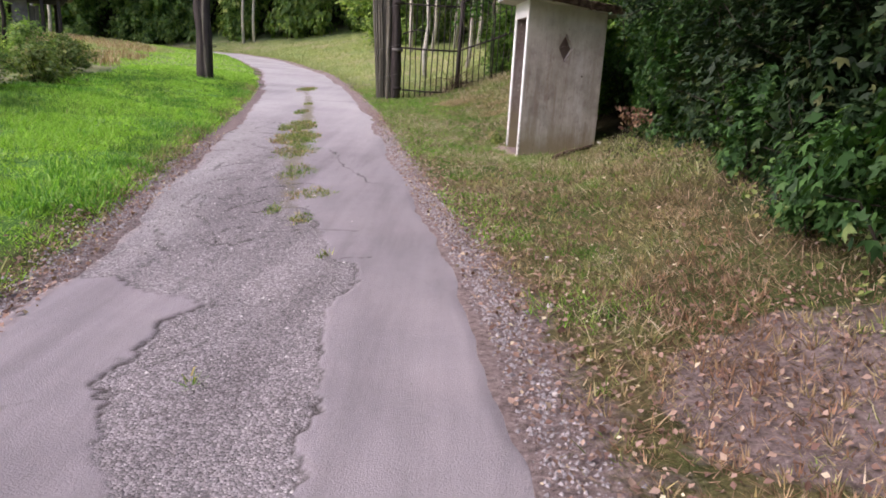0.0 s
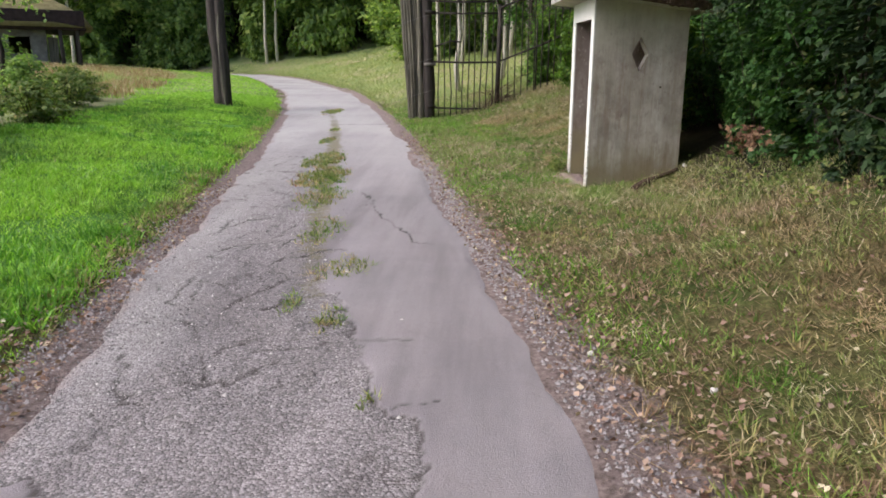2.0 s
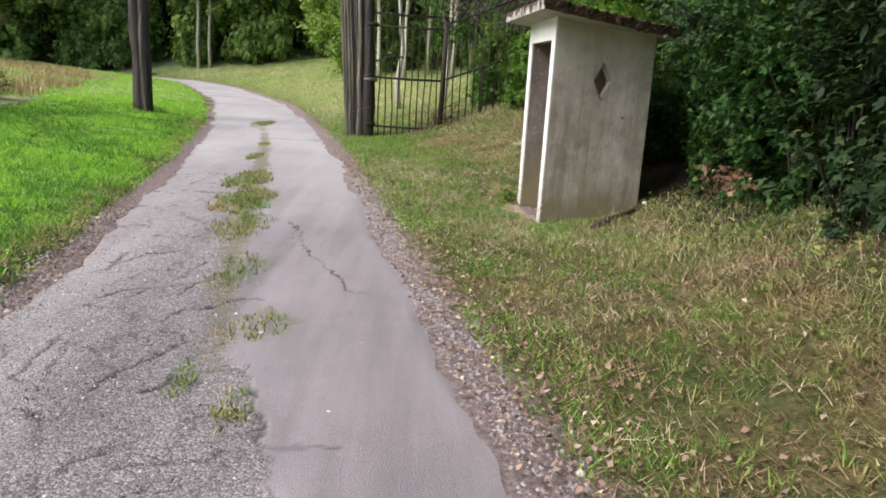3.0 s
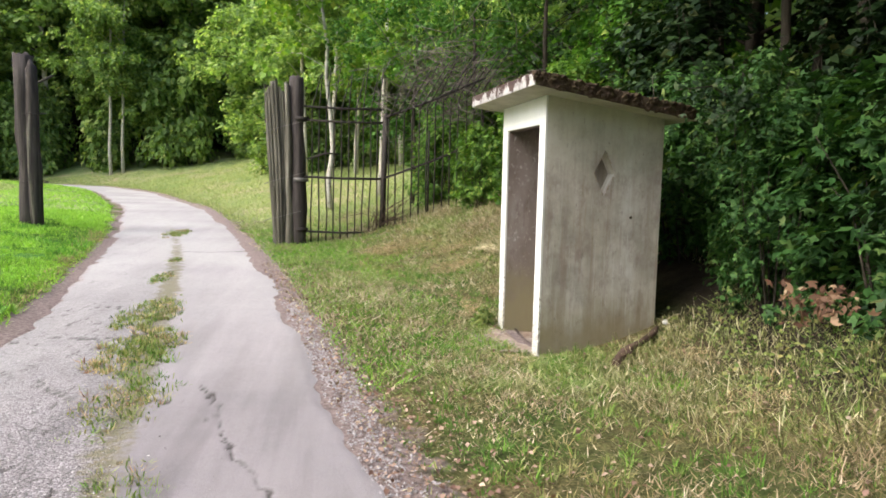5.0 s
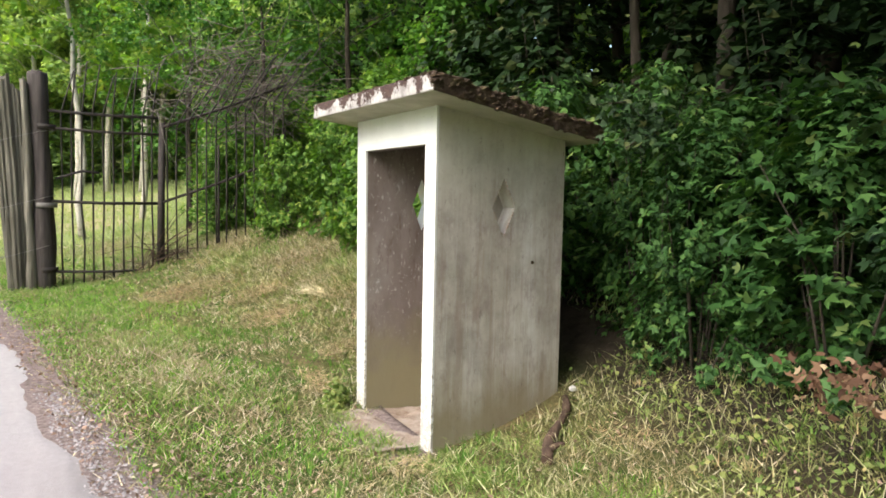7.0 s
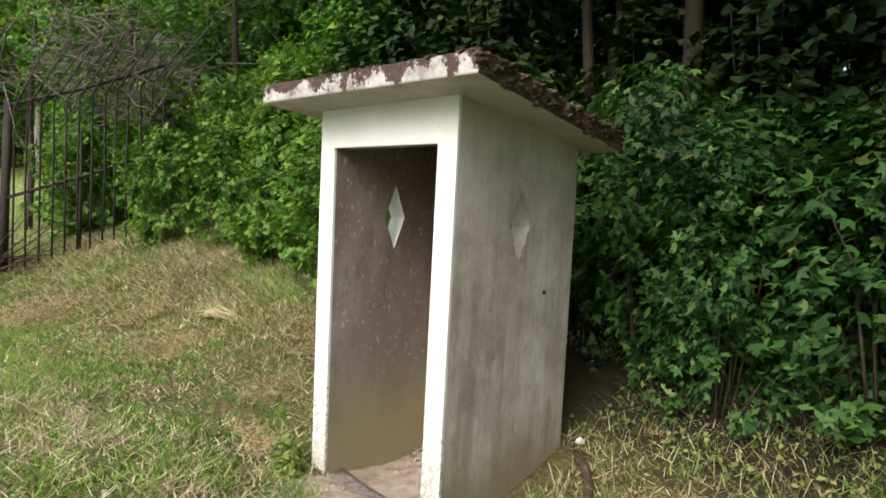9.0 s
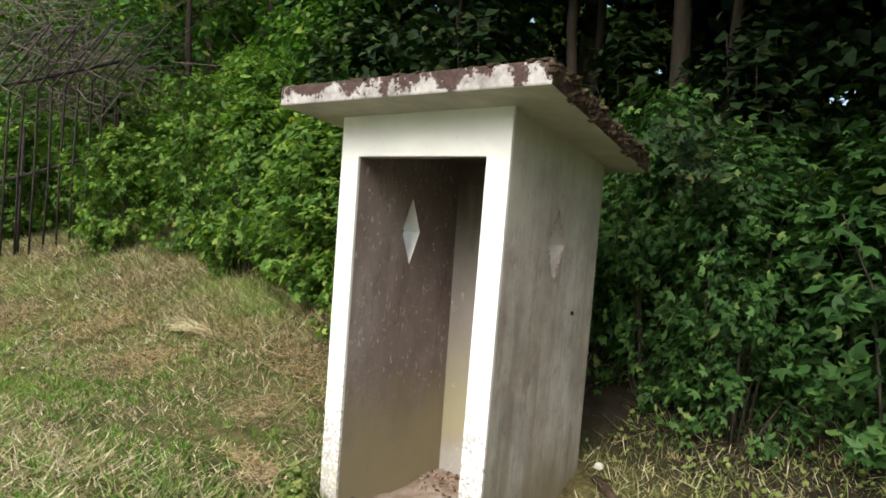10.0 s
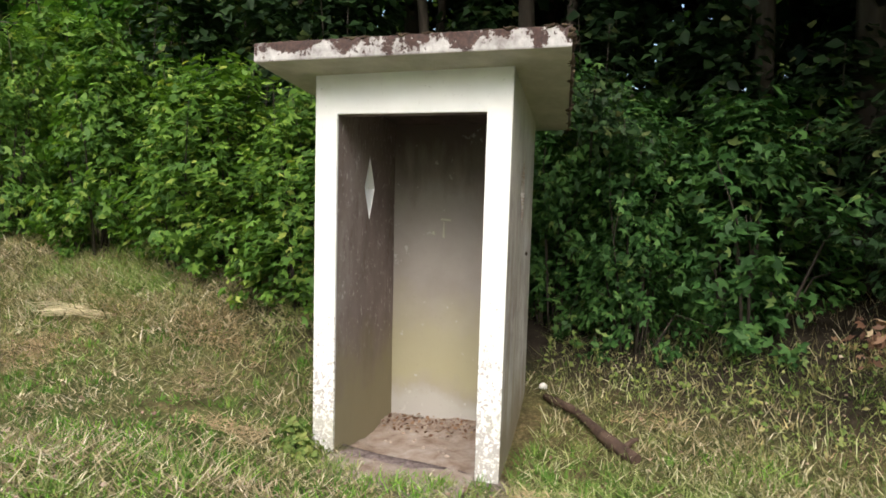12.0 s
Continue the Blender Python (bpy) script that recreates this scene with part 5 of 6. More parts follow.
def build_gate():
    rng = random.Random(8)
    gate = thing("metal_gate", (0, 0, 0), "rusty iron gate leaf with leaning spike bars on top", "gate")
    y = 18.65
    for h, x0, x1, r in ((0.93, -1.32, 0.0, 0.022), (1.96, -1.36, 0.1, 0.026), (3.02, -1.4, 0.12, 0.022), (3.27, -1.42, 0.12, 0.024)):
        bm = bmesh.new()
        tube(bm, [(x0, y, h + 0.01), (0.5 * (x0 + x1), y, h - 0.01), (x1, y, h)], [r] * 3, 6)
        part("rail", bm, M_IRON, gate)
    for k in range(10):
        x = -1.22 + 0.137 * k
        bm = bmesh.new()
        w = rng.uniform(-0.02, 0.02)
        tube(bm, [(x, y, 0.74), (x + w, y, 1.3), (x - w, y, 1.96), (x, y, 3.25), (x + 0.1 + rng.uniform(-0.05, 0.08), y - 0.2, 3.9 + rng.uniform(-0.1, 0.22))],
             [0.014, 0.014, 0.014, 0.014, 0.009], 4)
        part("bar", bm, M_IRON, gate)
    bm = bmesh.new()
    tube(bm, [(0.12, y, 0.7), (0.14, y, 2.0), (0.16, y, 3.2)], [0.065, 0.055, 0.05], 8)
    part("end_post", bm, M_IRON, gate, "thick rusty end post")
    bm = bmesh.new()
    tube(bm, [(-1.3, y, 2.3), (-0.95, y, 2.42), (-0.72, y, 2.4)], [0.02] * 3, 6)
    part("latch_bar", bm, M_IRON, gate)

    fence = thing("iron_fence", (0, 0, 0), "rusty iron bar fence climbing the bank, its tops leaning over", "fence")
    n = 13
    ends = (Vector((0.22, 18.6)), Vector((1.95, 18.28)))
    for off in (1.0, 2.15):
        bm = bmesh.new()
        tube(bm, [(0.16, 18.62, 0.98 + off), (1.0, 18.5, 1.3 + off), (2.0, 18.27, 1.74 + off)], [0.024] * 3, 6)
        part("rail", bm, M_IRON, fence)
    for k in range(n):
        t = k / (n - 1)
        p = ends[0].lerp(ends[1], t)
        z = land_at(p.x, p.y)
        top = 3.1 + 0.55 * t
        bm = bmesh.new()
        lean = 0.35 + 0.2 * t + rng.uniform(-0.08, 0.08)
        tube(bm, [(p.x, p.y, z - 0.1), (p.x + rng.uniform(-0.02, 0.02), p.y, 0.5 * (z + top)), (p.x, p.y, top), (p.x + lean, p.y - 0.35, top + 0.85 + rng.uniform(-0.1, 0.12))],
             [0.013, 0.013, 0.013, 0.009], 4)
        part("bar", bm, M_IRON, fence)
    for x, yy in ((0.98, 18.52), (1.98, 18.3)):
        bm = bmesh.new()
        z = land_at(x, yy)
        tube(bm, [(x, yy, z - 0.2), (x, yy, z + 1.6)], [0.02, 0.018], 6)
        part("fence_post", bm, M_IRON, fence)


build_gate_posts()
build_gate()


def twig_heap(name, at, size, count, seed, label, material=M_TWIG):
    """A tangle of dead twigs."""
    rng = random.Random(seed)
    bm = bmesh.new()
    for _ in range(count):
        p = Vector(at) + Vector((rng.gauss(0, size[0]), rng.gauss(0, size[1]), rng.gauss(0, size[2])))
        d = Vector((rng.gauss(0.5, 0.6), rng.gauss(0, 0.5), rng.gauss(0.1, 0.5))).normalized()
        le = rng.uniform(0.4, 1.3)
        b = Vector((rng.gauss(0, 0.1), rng.gauss(0, 0.1), rng.gauss(0, 0.12)))
        tube(bm, [p, p + d * le * 0.5 + b, p + d * le], [0.008, 0.006, 0.002], 4)
    me = bpy.data.meshes.new(name)
    bm.to_mesh(me), bm.free()
    me.materials.append(material)
    return tagged(new(name, me), label, "brushwood", kind="stuff")


twig_heap("dead_branches", (1.4, 18.9, 3.85), (0.75, 0.35, 0.38), 330, 3, "tangle of bare dead branches hanging in the fence", M_TWIG)
twig_heap("creeper", (0.1, 18.6, 0.95), (0.14, 0.1, 0.18), 60, 5, "dry creeper round the foot of the gate's end post", M_LOG)


# ---------------------------------------------------------------- hut beyond the lawn
def build_hut():
    hut = thing("hut", (0, 0, 0), "low derelict hut with a mossy hipped roof among bushes", "hut")
    ang = radians(30)
    ex, ey = Vector((math.cos(ang), math.sin(ang), 0)), Vector((-math.sin(ang), math.cos(ang), 0))
    o = Vector((-20.1, 38.0, 0))
    o.z = land_at(o.x, o.y) - 0.1

    def P(a, b, c):
        return o - ex * a + ey * b + Vector((0, 0, c))

    def block(name, a0, a1, b0, b1, c0, c1, m, lab=""):
        bm = bmesh.new()
        hull(bm, [P(a0, b0, c0), P(a1, b0, c0), P(a1, b1, c0), P(a0, b1, c0)], [P(a0, b0, c1), P(a1, b0, c1), P(a1, b1, c1), P(a0, b1, c1)])
        return bevelled(part(name, bm, m, hut, lab), 0.02)

    for a0, a1, c0, c1 in ((1.4, 2.1, -0.5, 1.9), (2.1, 3.0, -0.5, 0.7), (2.1, 3.0, 1.5, 1.9), (3.0, 4.4, -0.5, 1.9), (4.4, 5.4, -0.5, 0.7), (4.4, 5.4, 1.5, 1.9), (5.4, 8.6, -0.5, 1.9)):
        block("front_wall", a0, a1, 0.0, 0.25, c0, c1, M_HUTWALL)
    block("side_wall", 1.4, 1.65, 0.25, 4.0, -0.5, 1.9, M_HUTWALL)
    block("side_wall", 8.35, 8.6, 0.25, 4.0, -0.5, 1.9, M_HUTWALL)
    block("back_wall", 1.65, 8.35, 3.75, 4.0, -0.5, 1.9, M_HUTWALL)
    for a, b in ((0.0, -0.2), (0.0, 3.9), (0.75, -0.25)):
        bm = bmesh.new()
        tube(bm, [P(a, b, -0.5), P(a, b, 1.0), P(a + 0.03, b, 1.95)], [0.11, 0.1, 0.09], 7)
        part("porch_post", bm, M_WOODDARK, hut)
    block("door_leaf", 0.9, 1.35, 0.1, 0.2, -0.3, 1.5, M_WOODGREY, "pale half-open board door")
    block("fascia", -0.35, 9.0, -0.45, -0.3, 1.85, 2.75, M_HUTDARK, "black tarred fascia boards")
    block("eave", -0.4, 9.0, -0.3, 4.4, 1.82, 1.98, M_HUTDARK)
    bm = bmesh.new()
    rings = []
    for k, (ins, c) in enumerate(((-0.35, 1.98), (0.0, 2.5), (0.55, 2.95), (1.3, 3.3), (2.1, 3.45))):
        ring = []
        for i in range(24):
            t = i / 24 * 2 * math.pi
            a = 4.3 + (4.7 - ins) * max(-1, min(1, 1.35 * math.cos(t)))
            b = 2.0 + (2.3 - ins * 0.75) * max(-1, min(1, 1.35 * math.sin(t)))
            q = P(a, b, c)
            q.z += 0.1 * noise.noise(q * 0.9)
            ring.append(bm.verts.new(q))
        rings.append(ring)
    for r0, r1 in zip(rings, rings[1:]):
        for i in range(24):
            bm.faces.new((r0[i], r0[(i + 1) % 24], r1[(i + 1) % 24], r1[i])).smooth = True
    bm.faces.new(rings[0][::-1]), bm.faces.new(rings[-1])
    part("roof", bm, M_HUTROOF, hut, "mossy sagging roof")


build_hut()

# bushes between the lawn and the hut
LOW_BUSH = [shrub_kind(61, M_WEED, 1.0, 1.1, 2200, 0.1, "oval"), shrub_kind(62, M_LEAF_FAR, 1.0, 1.5, 2200, 0.11, "oval")]


def build_left_bushes():
    rng = np.random.default_rng(29)
    for x, y, s, k in ((-6.9, 8.4, 0.75, 0), (-7.5, 10.2, 0.8, 0), (-8.0, 12.2, 0.8, 1), (-8.0, 14.2, 0.75, 0), (-8.9, 15.4, 0.8, 1), (-9.1, 17.1, 0.7, 0), (-9.7, 18.9, 0.6, 0),
                       (-11.0, 20.8, 0.7, 0), (-8.6, 9.0, 1.1, 1), (-9.2, 11.0, 1.2, 0), (-9.6, 13.0, 1.1, 1), (-10.4, 15.6, 1.0, 0), (-11.0, 17.8, 0.9, 1), (-12.6, 20.0, 1.0, 0),
                       (-10.4, 9.2, 1.7, 1), (-11.6, 12.2, 1.4, 1), (-13.6, 16.5, 1.1, 0), (-15.0, 21.0, 1.0, 0), (-16.5, 25.5, 1.0, 0), (-20.5, 31.0, 0.9, 0)):
        s2 = s * rng.uniform(0.9, 1.1)
        set_plant("bush", LOW_BUSH[k], (x, y, land_at(x, y) - 0.05), (s2, s2, s2), rng.uniform(0, 360),
                  "low tangled green bush at the lawn's edge", "bush", "bushes by the lawn")
    sap = tree_kind(71, M_LEAF_FAR, 4.5, 0.9, 700, 0.12, M_BARK, 0.04, 0.35, 10, 0.15)
    for x, y in ((-10.1, 16.6), (-12.2, 18.4)):
        set_plant("sapling", sap, (x, y, land_at(x, y) - 0.05), (1, 1, 1), rng.uniform(0, 360), "thin young tree among the bushes", "sapling", "saplings", "trunk")


build_left_bushes()


# ---------------------------------------------------------------- grass, litter, stones
def blades(name, x, y, height, width, material, seed, droop=0.5, lift=0.0, slim=False):
    rng = np.random.default_rng(seed)
    n = len(x)
    z = land(x, y) + lift
    th, ph = rng.uniform(0, 2 * np.pi, n), rng.uniform(0, 2 * np.pi, n)
    side = np.stack([np.cos(th), np.sin(th), np.zeros(n)], axis=1)
    lean = np.stack([np.cos(ph), np.sin(ph), np.zeros(n)], axis=1) * (height * droop * rng.uniform(0.2, 1.3, n))[:, None]
    base = np.stack([x, y, z - 0.01], axis=1)
    up = np.array([0, 0, 1.0])
    w = (width * rng.uniform(0.6, 1.3, n))[:, None]
    mid = base + lean * 0.35 + up * (height * 0.6)[:, None]
    tip = base + lean + up * (height * np.clip(1.0 - 0.35 * droop, 0.3, 1))[:, None]
    v = np.stack([base - side * w * 0.5, base + side * w * 0.5, mid + side * w * 0.4, mid - side * w * 0.4, tip], axis=1).reshape(-1, 3)
    if slim:
        v = np.stack([base - side * w * 0.5, base + side * w * 0.5, tip], axis=1).reshape(-1, 3)
        return mesh_from(name, v, np.arange(3 * n).reshape(-1, 3), material)
    f = (np.arange(n)[:, None, None] * 5 + np.array([(0, 1, 2), (0, 2, 3), (3, 2, 4)])[None]).reshape(-1, 3)
    return mesh_from(name, v, f, material)


def tussocks(name, cx, cy, per, height, spread, width, tone, seed, lift=0.0):
    """Bunches of blades that fan out from one root, each bunch with one tone."""
    rng = np.random.default_rng(seed)
    n = len(cx) * per
    rep = lambda a: np.repeat(np.asarray(a, float), per)
    a, d = rng.uniform(0, 2 * np.pi, n), rng.uniform(0, 1, n) ** 0.6
    sp, h = rep(spread), rep(height) * rng.uniform(0.55, 1.2, n)
    x, y = rep(cx) + 0.35 * sp * d * np.cos(a), rep(cy) + 0.35 * sp * d * np.sin(a)
    z = land(x, y) - 0.01 + lift
    th = a + np.pi / 2 + rng.normal(size=n) * 0.5
    w = rep(width) * rng.uniform(0.6, 1.3, n) * 0.5
    base = np.stack([x, y, z], axis=1)
    side = np.stack([np.cos(th) * w, np.sin(th) * w, 0 * w], axis=1)
    tip = base + np.stack([sp * d * np.cos(a) * 1.3, sp * d * np.sin(a) * 1.3, h * (1.05 - 0.6 * d)], axis=1)
    v = np.stack([base - side, base + side, tip], axis=1).reshape(-1, 3)
    t = np.clip(rep(tone) + rng.normal(size=n) * 0.07, 0, 1)
    return mesh_from(name, v, np.arange(3 * n).reshape(-1, 3), M_TUSSOCK, {"tone": np.repeat(t, 3)})


def scatter(seed, count, x0, x1, y0, y1, keep):
    rng = np.random.default_rng(seed)
    x, y = rng.uniform(x0, x1, count), rng.uniform(y0, y1, count)
    u = lateral(x, y)
    k = keep(x, y, u, rng.uniform(0, 1, count))
    return x[k], y[k], u[k]


def outside_box(x, y):
    return ~((x > 0.98) & (x < 2.25) & (y > 10.95) & (y < 12.3)) & (np.hypot((x - 1.0) / 0.13, (y - 11.5) / 0.42) > 1) & ~((x > 2.2) & (x < 3.2) & (y > 11.25) & (y < 12.6))


def build_grass():
    rng = np.random.default_rng(3)
    # the mown lawn on the left of the lane
    x, y, u = scatter(101, 420000, -9.5, -1.8, 1.5, 26, lambda x, y, u, r: (u < -HALF - 0.08) & (r < np.clip((-u - HALF) / 0.45, 0.06, 1) * np.interp(y, (1, 9, 26), (1, 0.85, 0.4))) & (u > -5.3 + 0.5 * waves(x, y, 1.1, 60)))
    h = (0.05 + 0.055 * np.clip(waves(x, y, 2.0, 61) + 0.3, 0, 1) + 0.02 * waves(x, y, 7, 62)).clip(0.03) * rng.uniform(0.6, 1.4, len(x))
    tagged(new("lawn_grass", blades("lawn_grass", x, y, h, 0.011 + 0.0008 * y, M_LAWN, 1, 0.9, 0, True)), "bright green fresh lawn grass", "grass", kind="stuff")
    x, y, u = scatter(109, 130000, -8, -2, 1.8, 20, lambda x, y, u, r: (u < -HALF - 0.2) & (u > -5.2) & (waves(x, y, 2.3, 71) + 0.5 * waves(x, y, 7, 72) > 0.55) & (r < 0.75))
    tagged(new("lawn_tufts", blades("lawn_tufts", x, y, 0.14 * rng.uniform(0.5, 1.3, len(x)), 0.013, M_TUFT, 9, 1.1, 0)), "taller lush tufts in the lawn", "grass", kind="stuff")
    # broad-leaved weeds in the lawn
    x, y, u = scatter(108, 60000, -7, -2, 2, 16, lambda x, y, u, r: (u < -HALF - 0.2) & (u > -5) & (waves(x, y, 1.6, 67) + 0.4 * waves(x, y, 6, 68) > 0.75) & (r < 0.5))
    pos = np.stack([x, y, land(x, y) + rng.uniform(0.03, 0.1, len(x))], axis=1)
    tagged(new("clover", leaf_mesh("clover", pos, np.array([0, 0, 1.0]) + rng.normal(size=(len(x), 3)) * 0.4, 0.03 * rng.uniform(0.5, 1.4, len(x)), M_CLOVER, "oval", rng)), "pale clover and broad weeds in the lawn", "weeds", kind="stuff")
    # the dry verge on the right
    def verge(x, y, u, r):
        tuft = np.clip(0.72 + 0.45 * waves(x, y, 2.6, 63) + 0.25 * waves(x, y, 8, 64), 0.18, 1)
        bare = np.hypot((x - 1.75) / 1.2, (y - 2.6) / 0.95) + 0.22 * waves(x, y, 3.0, 81)
        return (u > HALF + 0.06) & (r < tuft * np.clip((u - HALF - 0.06) / 0.75, 0.05, 1) * np.clip(bare - 0.5, 0.28, 1) * np.interp(y, (0, 14, 26), (1, 0.75, 0.45)) * np.where(y < 13, np.clip(1.0 - (x + 0.3 * waves(x, y, 2.4, 84) - 1.6) / 0.9, 0.22, 1), 1)) & outside_box(x, y)
    x, y, u = scatter(102, 720000, -4, 3.4, 0.8, 24, verge)
    h = (0.045 + 0.045 * np.clip(waves(x, y, 1.7, 64) + 0.2, 0, 1) + 0.03 * np.clip((u - 3) / 1, 0, 1.5)) * rng.uniform(0.6, 1.9, len(x))
    tagged(new("verge_grass", blades("verge_grass", x, y, h, 0.0085 + 0.00045 * y, M_VERGE, 2, 1.2, 0, True)), "half-dry yellowish verge grass", "grass", kind="stuff")
    # greener tufts in it
    x, y, u = scatter(103, 110000, -3, 3.2, 1, 22, lambda x, y, u, r: (u > HALF + 0.2) & (((waves(x, y, 2.2, 65) > 0.35) & (r < 0.8)) | ((y > 12) & (u < HALF + 1.3 + 0.4 * waves(x, y, 2, 82)) & (r < 0.85))) & ((x < 1.75) | (y > 13)) & outside_box(x, y))
    tagged(new("green_tufts", blades("green_tufts", x, y, 0.1 * rng.uniform(0.5, 1.4, len(x)), 0.01, M_TUFT, 3, 0.9, 0, True)), "green tufts in the dry verge", "grass", kind="stuff")
    # tussocks that break the verge up, greener near the lane and rustier under the trees
    x, y, u = scatter(121, 26000, -4, 3.3, 1, 22, lambda x, y, u, r: (u > HALF + 0.22) & (r < np.clip(0.55 + 0.5 * waves(x, y, 1.9, 91), 0.12, 1) * np.clip((u - HALF) / 0.7, 0.15, 1) * np.where((x > 1.9) & (y < 13), 0.4, 1)) & outside_box(x, y))
    tone = np.clip(np.interp(y, (2, 6, 9, 16), (0.74, 0.6, 0.44, 0.36)) + 0.27 * waves(x, y, 1.1, 92) + 0.2 * waves(x, y, 3.4, 93) + 0.14 * rng.normal(size=len(x)), 0, 1)
    size = rng.uniform(0.6, 1.5, len(x))
    tagged(new("tussock_grass", tussocks("tussock_grass", x, y, 12, 0.075 * size, 0.06 * size, 0.008 + 0.0004 * y, tone, 11)), "uneven green and straw tussocks in the verge", "grass", kind="stuff")
    x, y, u = scatter(122, 15000, -8.5, -2, 1.8, 22, lambda x, y, u, r: (u < -HALF - 0.15) & (u > -5.4) & (r < np.clip(0.35 + 0.7 * waves(x, y, 1.6, 94), 0.04, 1)))
    size = rng.uniform(0.7, 1.6, len(x))
    tone = np.clip(0.16 + 0.14 * rng.normal(size=len(x)) + 0.4 * np.exp(-((u + HALF + 0.25) / 0.2) ** 2), 0, 1)
    tagged(new("lawn_tussocks", tussocks("lawn_tussocks", x, y, 12, 0.095 * size, 0.07 * size, 0.009 + 0.0006 * y, tone, 12)), "darker lush tussocks in the lawn", "grass", kind="stuff")
    # mats of cut hay: along the foot of the bank's shrubs and in patches of the verge
    mats = ((1.75, 13.6, 0.35, 0.6), (1.6, 14.6, 0.3, 0.7), (1.2, 13.3, 0.3, 0.35), (0.9, 14.6, 0.5, 0.4), (1.0, 15.6, 0.5, 0.4), (0.75, 12.6, 0.2, 0.35), (1.65, 5.2, 0.35, 0.3), (1.75, 6.3, 0.25, 0.2),
            (1.9, 8.9, 0.4, 0.3), (2.1, 10.3, 0.3, 0.3), (0.2, 16.5, 0.6, 0.5), (1.9, 7.4, 0.3, 0.3), (0.75, 10.7, 0.2, 0.25))
    def mat(x, y, u, r):
        near = np.min([np.hypot((x - a) / c, (y - b) / d) for a, b, c, d in mats], axis=0)
        return (near + 0.5 * waves(x, y, 6, 95) < 1) & (r < np.where(y < 11, 0.4, 1.1) * (1.15 - near)) & outside_box(x, y)
    x, y, u = scatter(123, 170000, -0.6, 2.6, 3.5, 17.5, mat)
    tagged(new("hay", blades("hay", x, y, 0.05 * rng.uniform(0.4, 1.3, len(x)), 0.009, M_HAY, 13, 3.2, 0.055, True)), "matted pale hay lying on the verge and bank", "hay", kind="stuff")
    # creeping weeds along the thicket
    x, y, u = scatter(125, 26000, 1.2, 3.3, 1.5, 13, lambda x, y, u, r: (r < np.clip((x + 0.5 * waves(x, y, 2.1, 99) - 2.1) / 0.9, 0, 0.22)) & outside_box(x, y))
    pos = np.stack([x, y, land(x, y) + rng.uniform(0.01, 0.11, len(x))], axis=1)
    tagged(new("ground_weeds", leaf_mesh("ground_weeds", pos, np.array([-0.3, -0.2, 0.9]) + rng.normal(size=(len(x), 3)) * 0.45, 0.04 * rng.uniform(0.5, 1.4, len(x)), M_WEED, "oval", rng)), "dull creeping weeds along the thicket's foot", "weeds", kind="stuff")
    # long dry grass under the thicket
    x, y, u = scatter(104, 26000, 1.2, 4.2, 1, 18, lambda x, y, u, r: (u > 3.0) & (r < 0.7) & outside_box(x, y))
    tagged(new("long_grass", blades("long_grass", x, y, 0.15 * rng.uniform(0.3, 1.5, len(x)), 0.006, M_VERGE, 4, 1.3)), "long dry grass below the shrubs", "grass", kind="stuff")
    # weeds along the middle of the lane
    spots = ((-0.84, 4.75, 0.05, 0.12), (-1.2, 5.75, 0.09, 0.25), (-1.33, 6.85, 0.2, 0.28), (-1.7, 8.0, 0.2, 0.5), (-2.05, 9.5, 0.27, 0.7), (-2.3, 10.8, 0.34, 0.9),
             (-2.55, 12.3, 0.3, 0.9), (-3.0, 14.6, 0.12, 0.5), (-3.2, 16.4, 0.1, 0.3), (-4.1, 20.8, 0.24, 0.9), (-1.06, 2.75, 0.05, 0.08), (-1.5, 6.0, 0.05, 0.3))
    def crown(x, y, u, r):
        near = np.min([np.hypot((x - a) / c, (y - b) / d) for a, b, c, d in spots], axis=0)
        return (np.abs(u) < HALF - 0.1) & (near + 0.35 * waves(x, y, 9, 66) < 1) & (r < 1.3 - near)
    x, y, u = scatter(105, 90000, -4.8, 0, 2.4, 22, crown)
    tagged(new("lane_weeds", blades("lane_weeds", x, y, 0.06 * rng.uniform(0.4, 1.6, len(x)), 0.008, M_WEED, 5, 1.0, 0.115)), "low weeds in the middle of the lane", "weeds", kind="stuff")
    x, y, u = scatter(124, 30000, -4.8, 0, 2.4, 22, crown)
    size, tone = rng.uniform(0.5, 1.3, len(x)), np.clip(0.52 + 0.25 * waves(x, y, 4, 96) + 0.14 * rng.normal(size=len(x)), 0, 1)
    tagged(new("lane_tussocks", tussocks("lane_tussocks", x, y, 12, 0.06 * size, 0.06 * size, 0.007 + 0.0005 * y, tone, 14, 0.115)), "grass and straw tufts growing in the lane's middle", "grass", kind="stuff")
    # the meadow beyond
    x, y, u = scatter(106, 190000, -30, 8, 20, 56, lambda x, y, u, r: (np.abs(u) > HALF + 0.3) & (r < 0.9))
    green = (u < 0) & (u > -5.4 + 0.8 * waves(x, y, 0.5, 68))
    h = 0.22 * rng.uniform(0.4, 1.4, len(x))
    tagged(new("meadow_grass", blades("meadow_grass", x[~green], y[~green], h[~green], 0.03, M_MEADOW, 6, 1.0, 0, True)), "tall pale meadow grass", "grass", kind="stuff")
    tagged(new("far_lawn_grass", blades("far_lawn_grass", x[green], y[green], h[green] * 0.6, 0.03, M_LAWN, 7, 0.9, 0, True)), "bright green grass of the far lawn", "grass", kind="stuff")
    # dead stalks before the hut
    x, y, u = scatter(107, 42000, -22, -7, 17, 40, lambda x, y, u, r: (u < -5.3) & (waves(x, y, 0.9, 69) > -0.25))
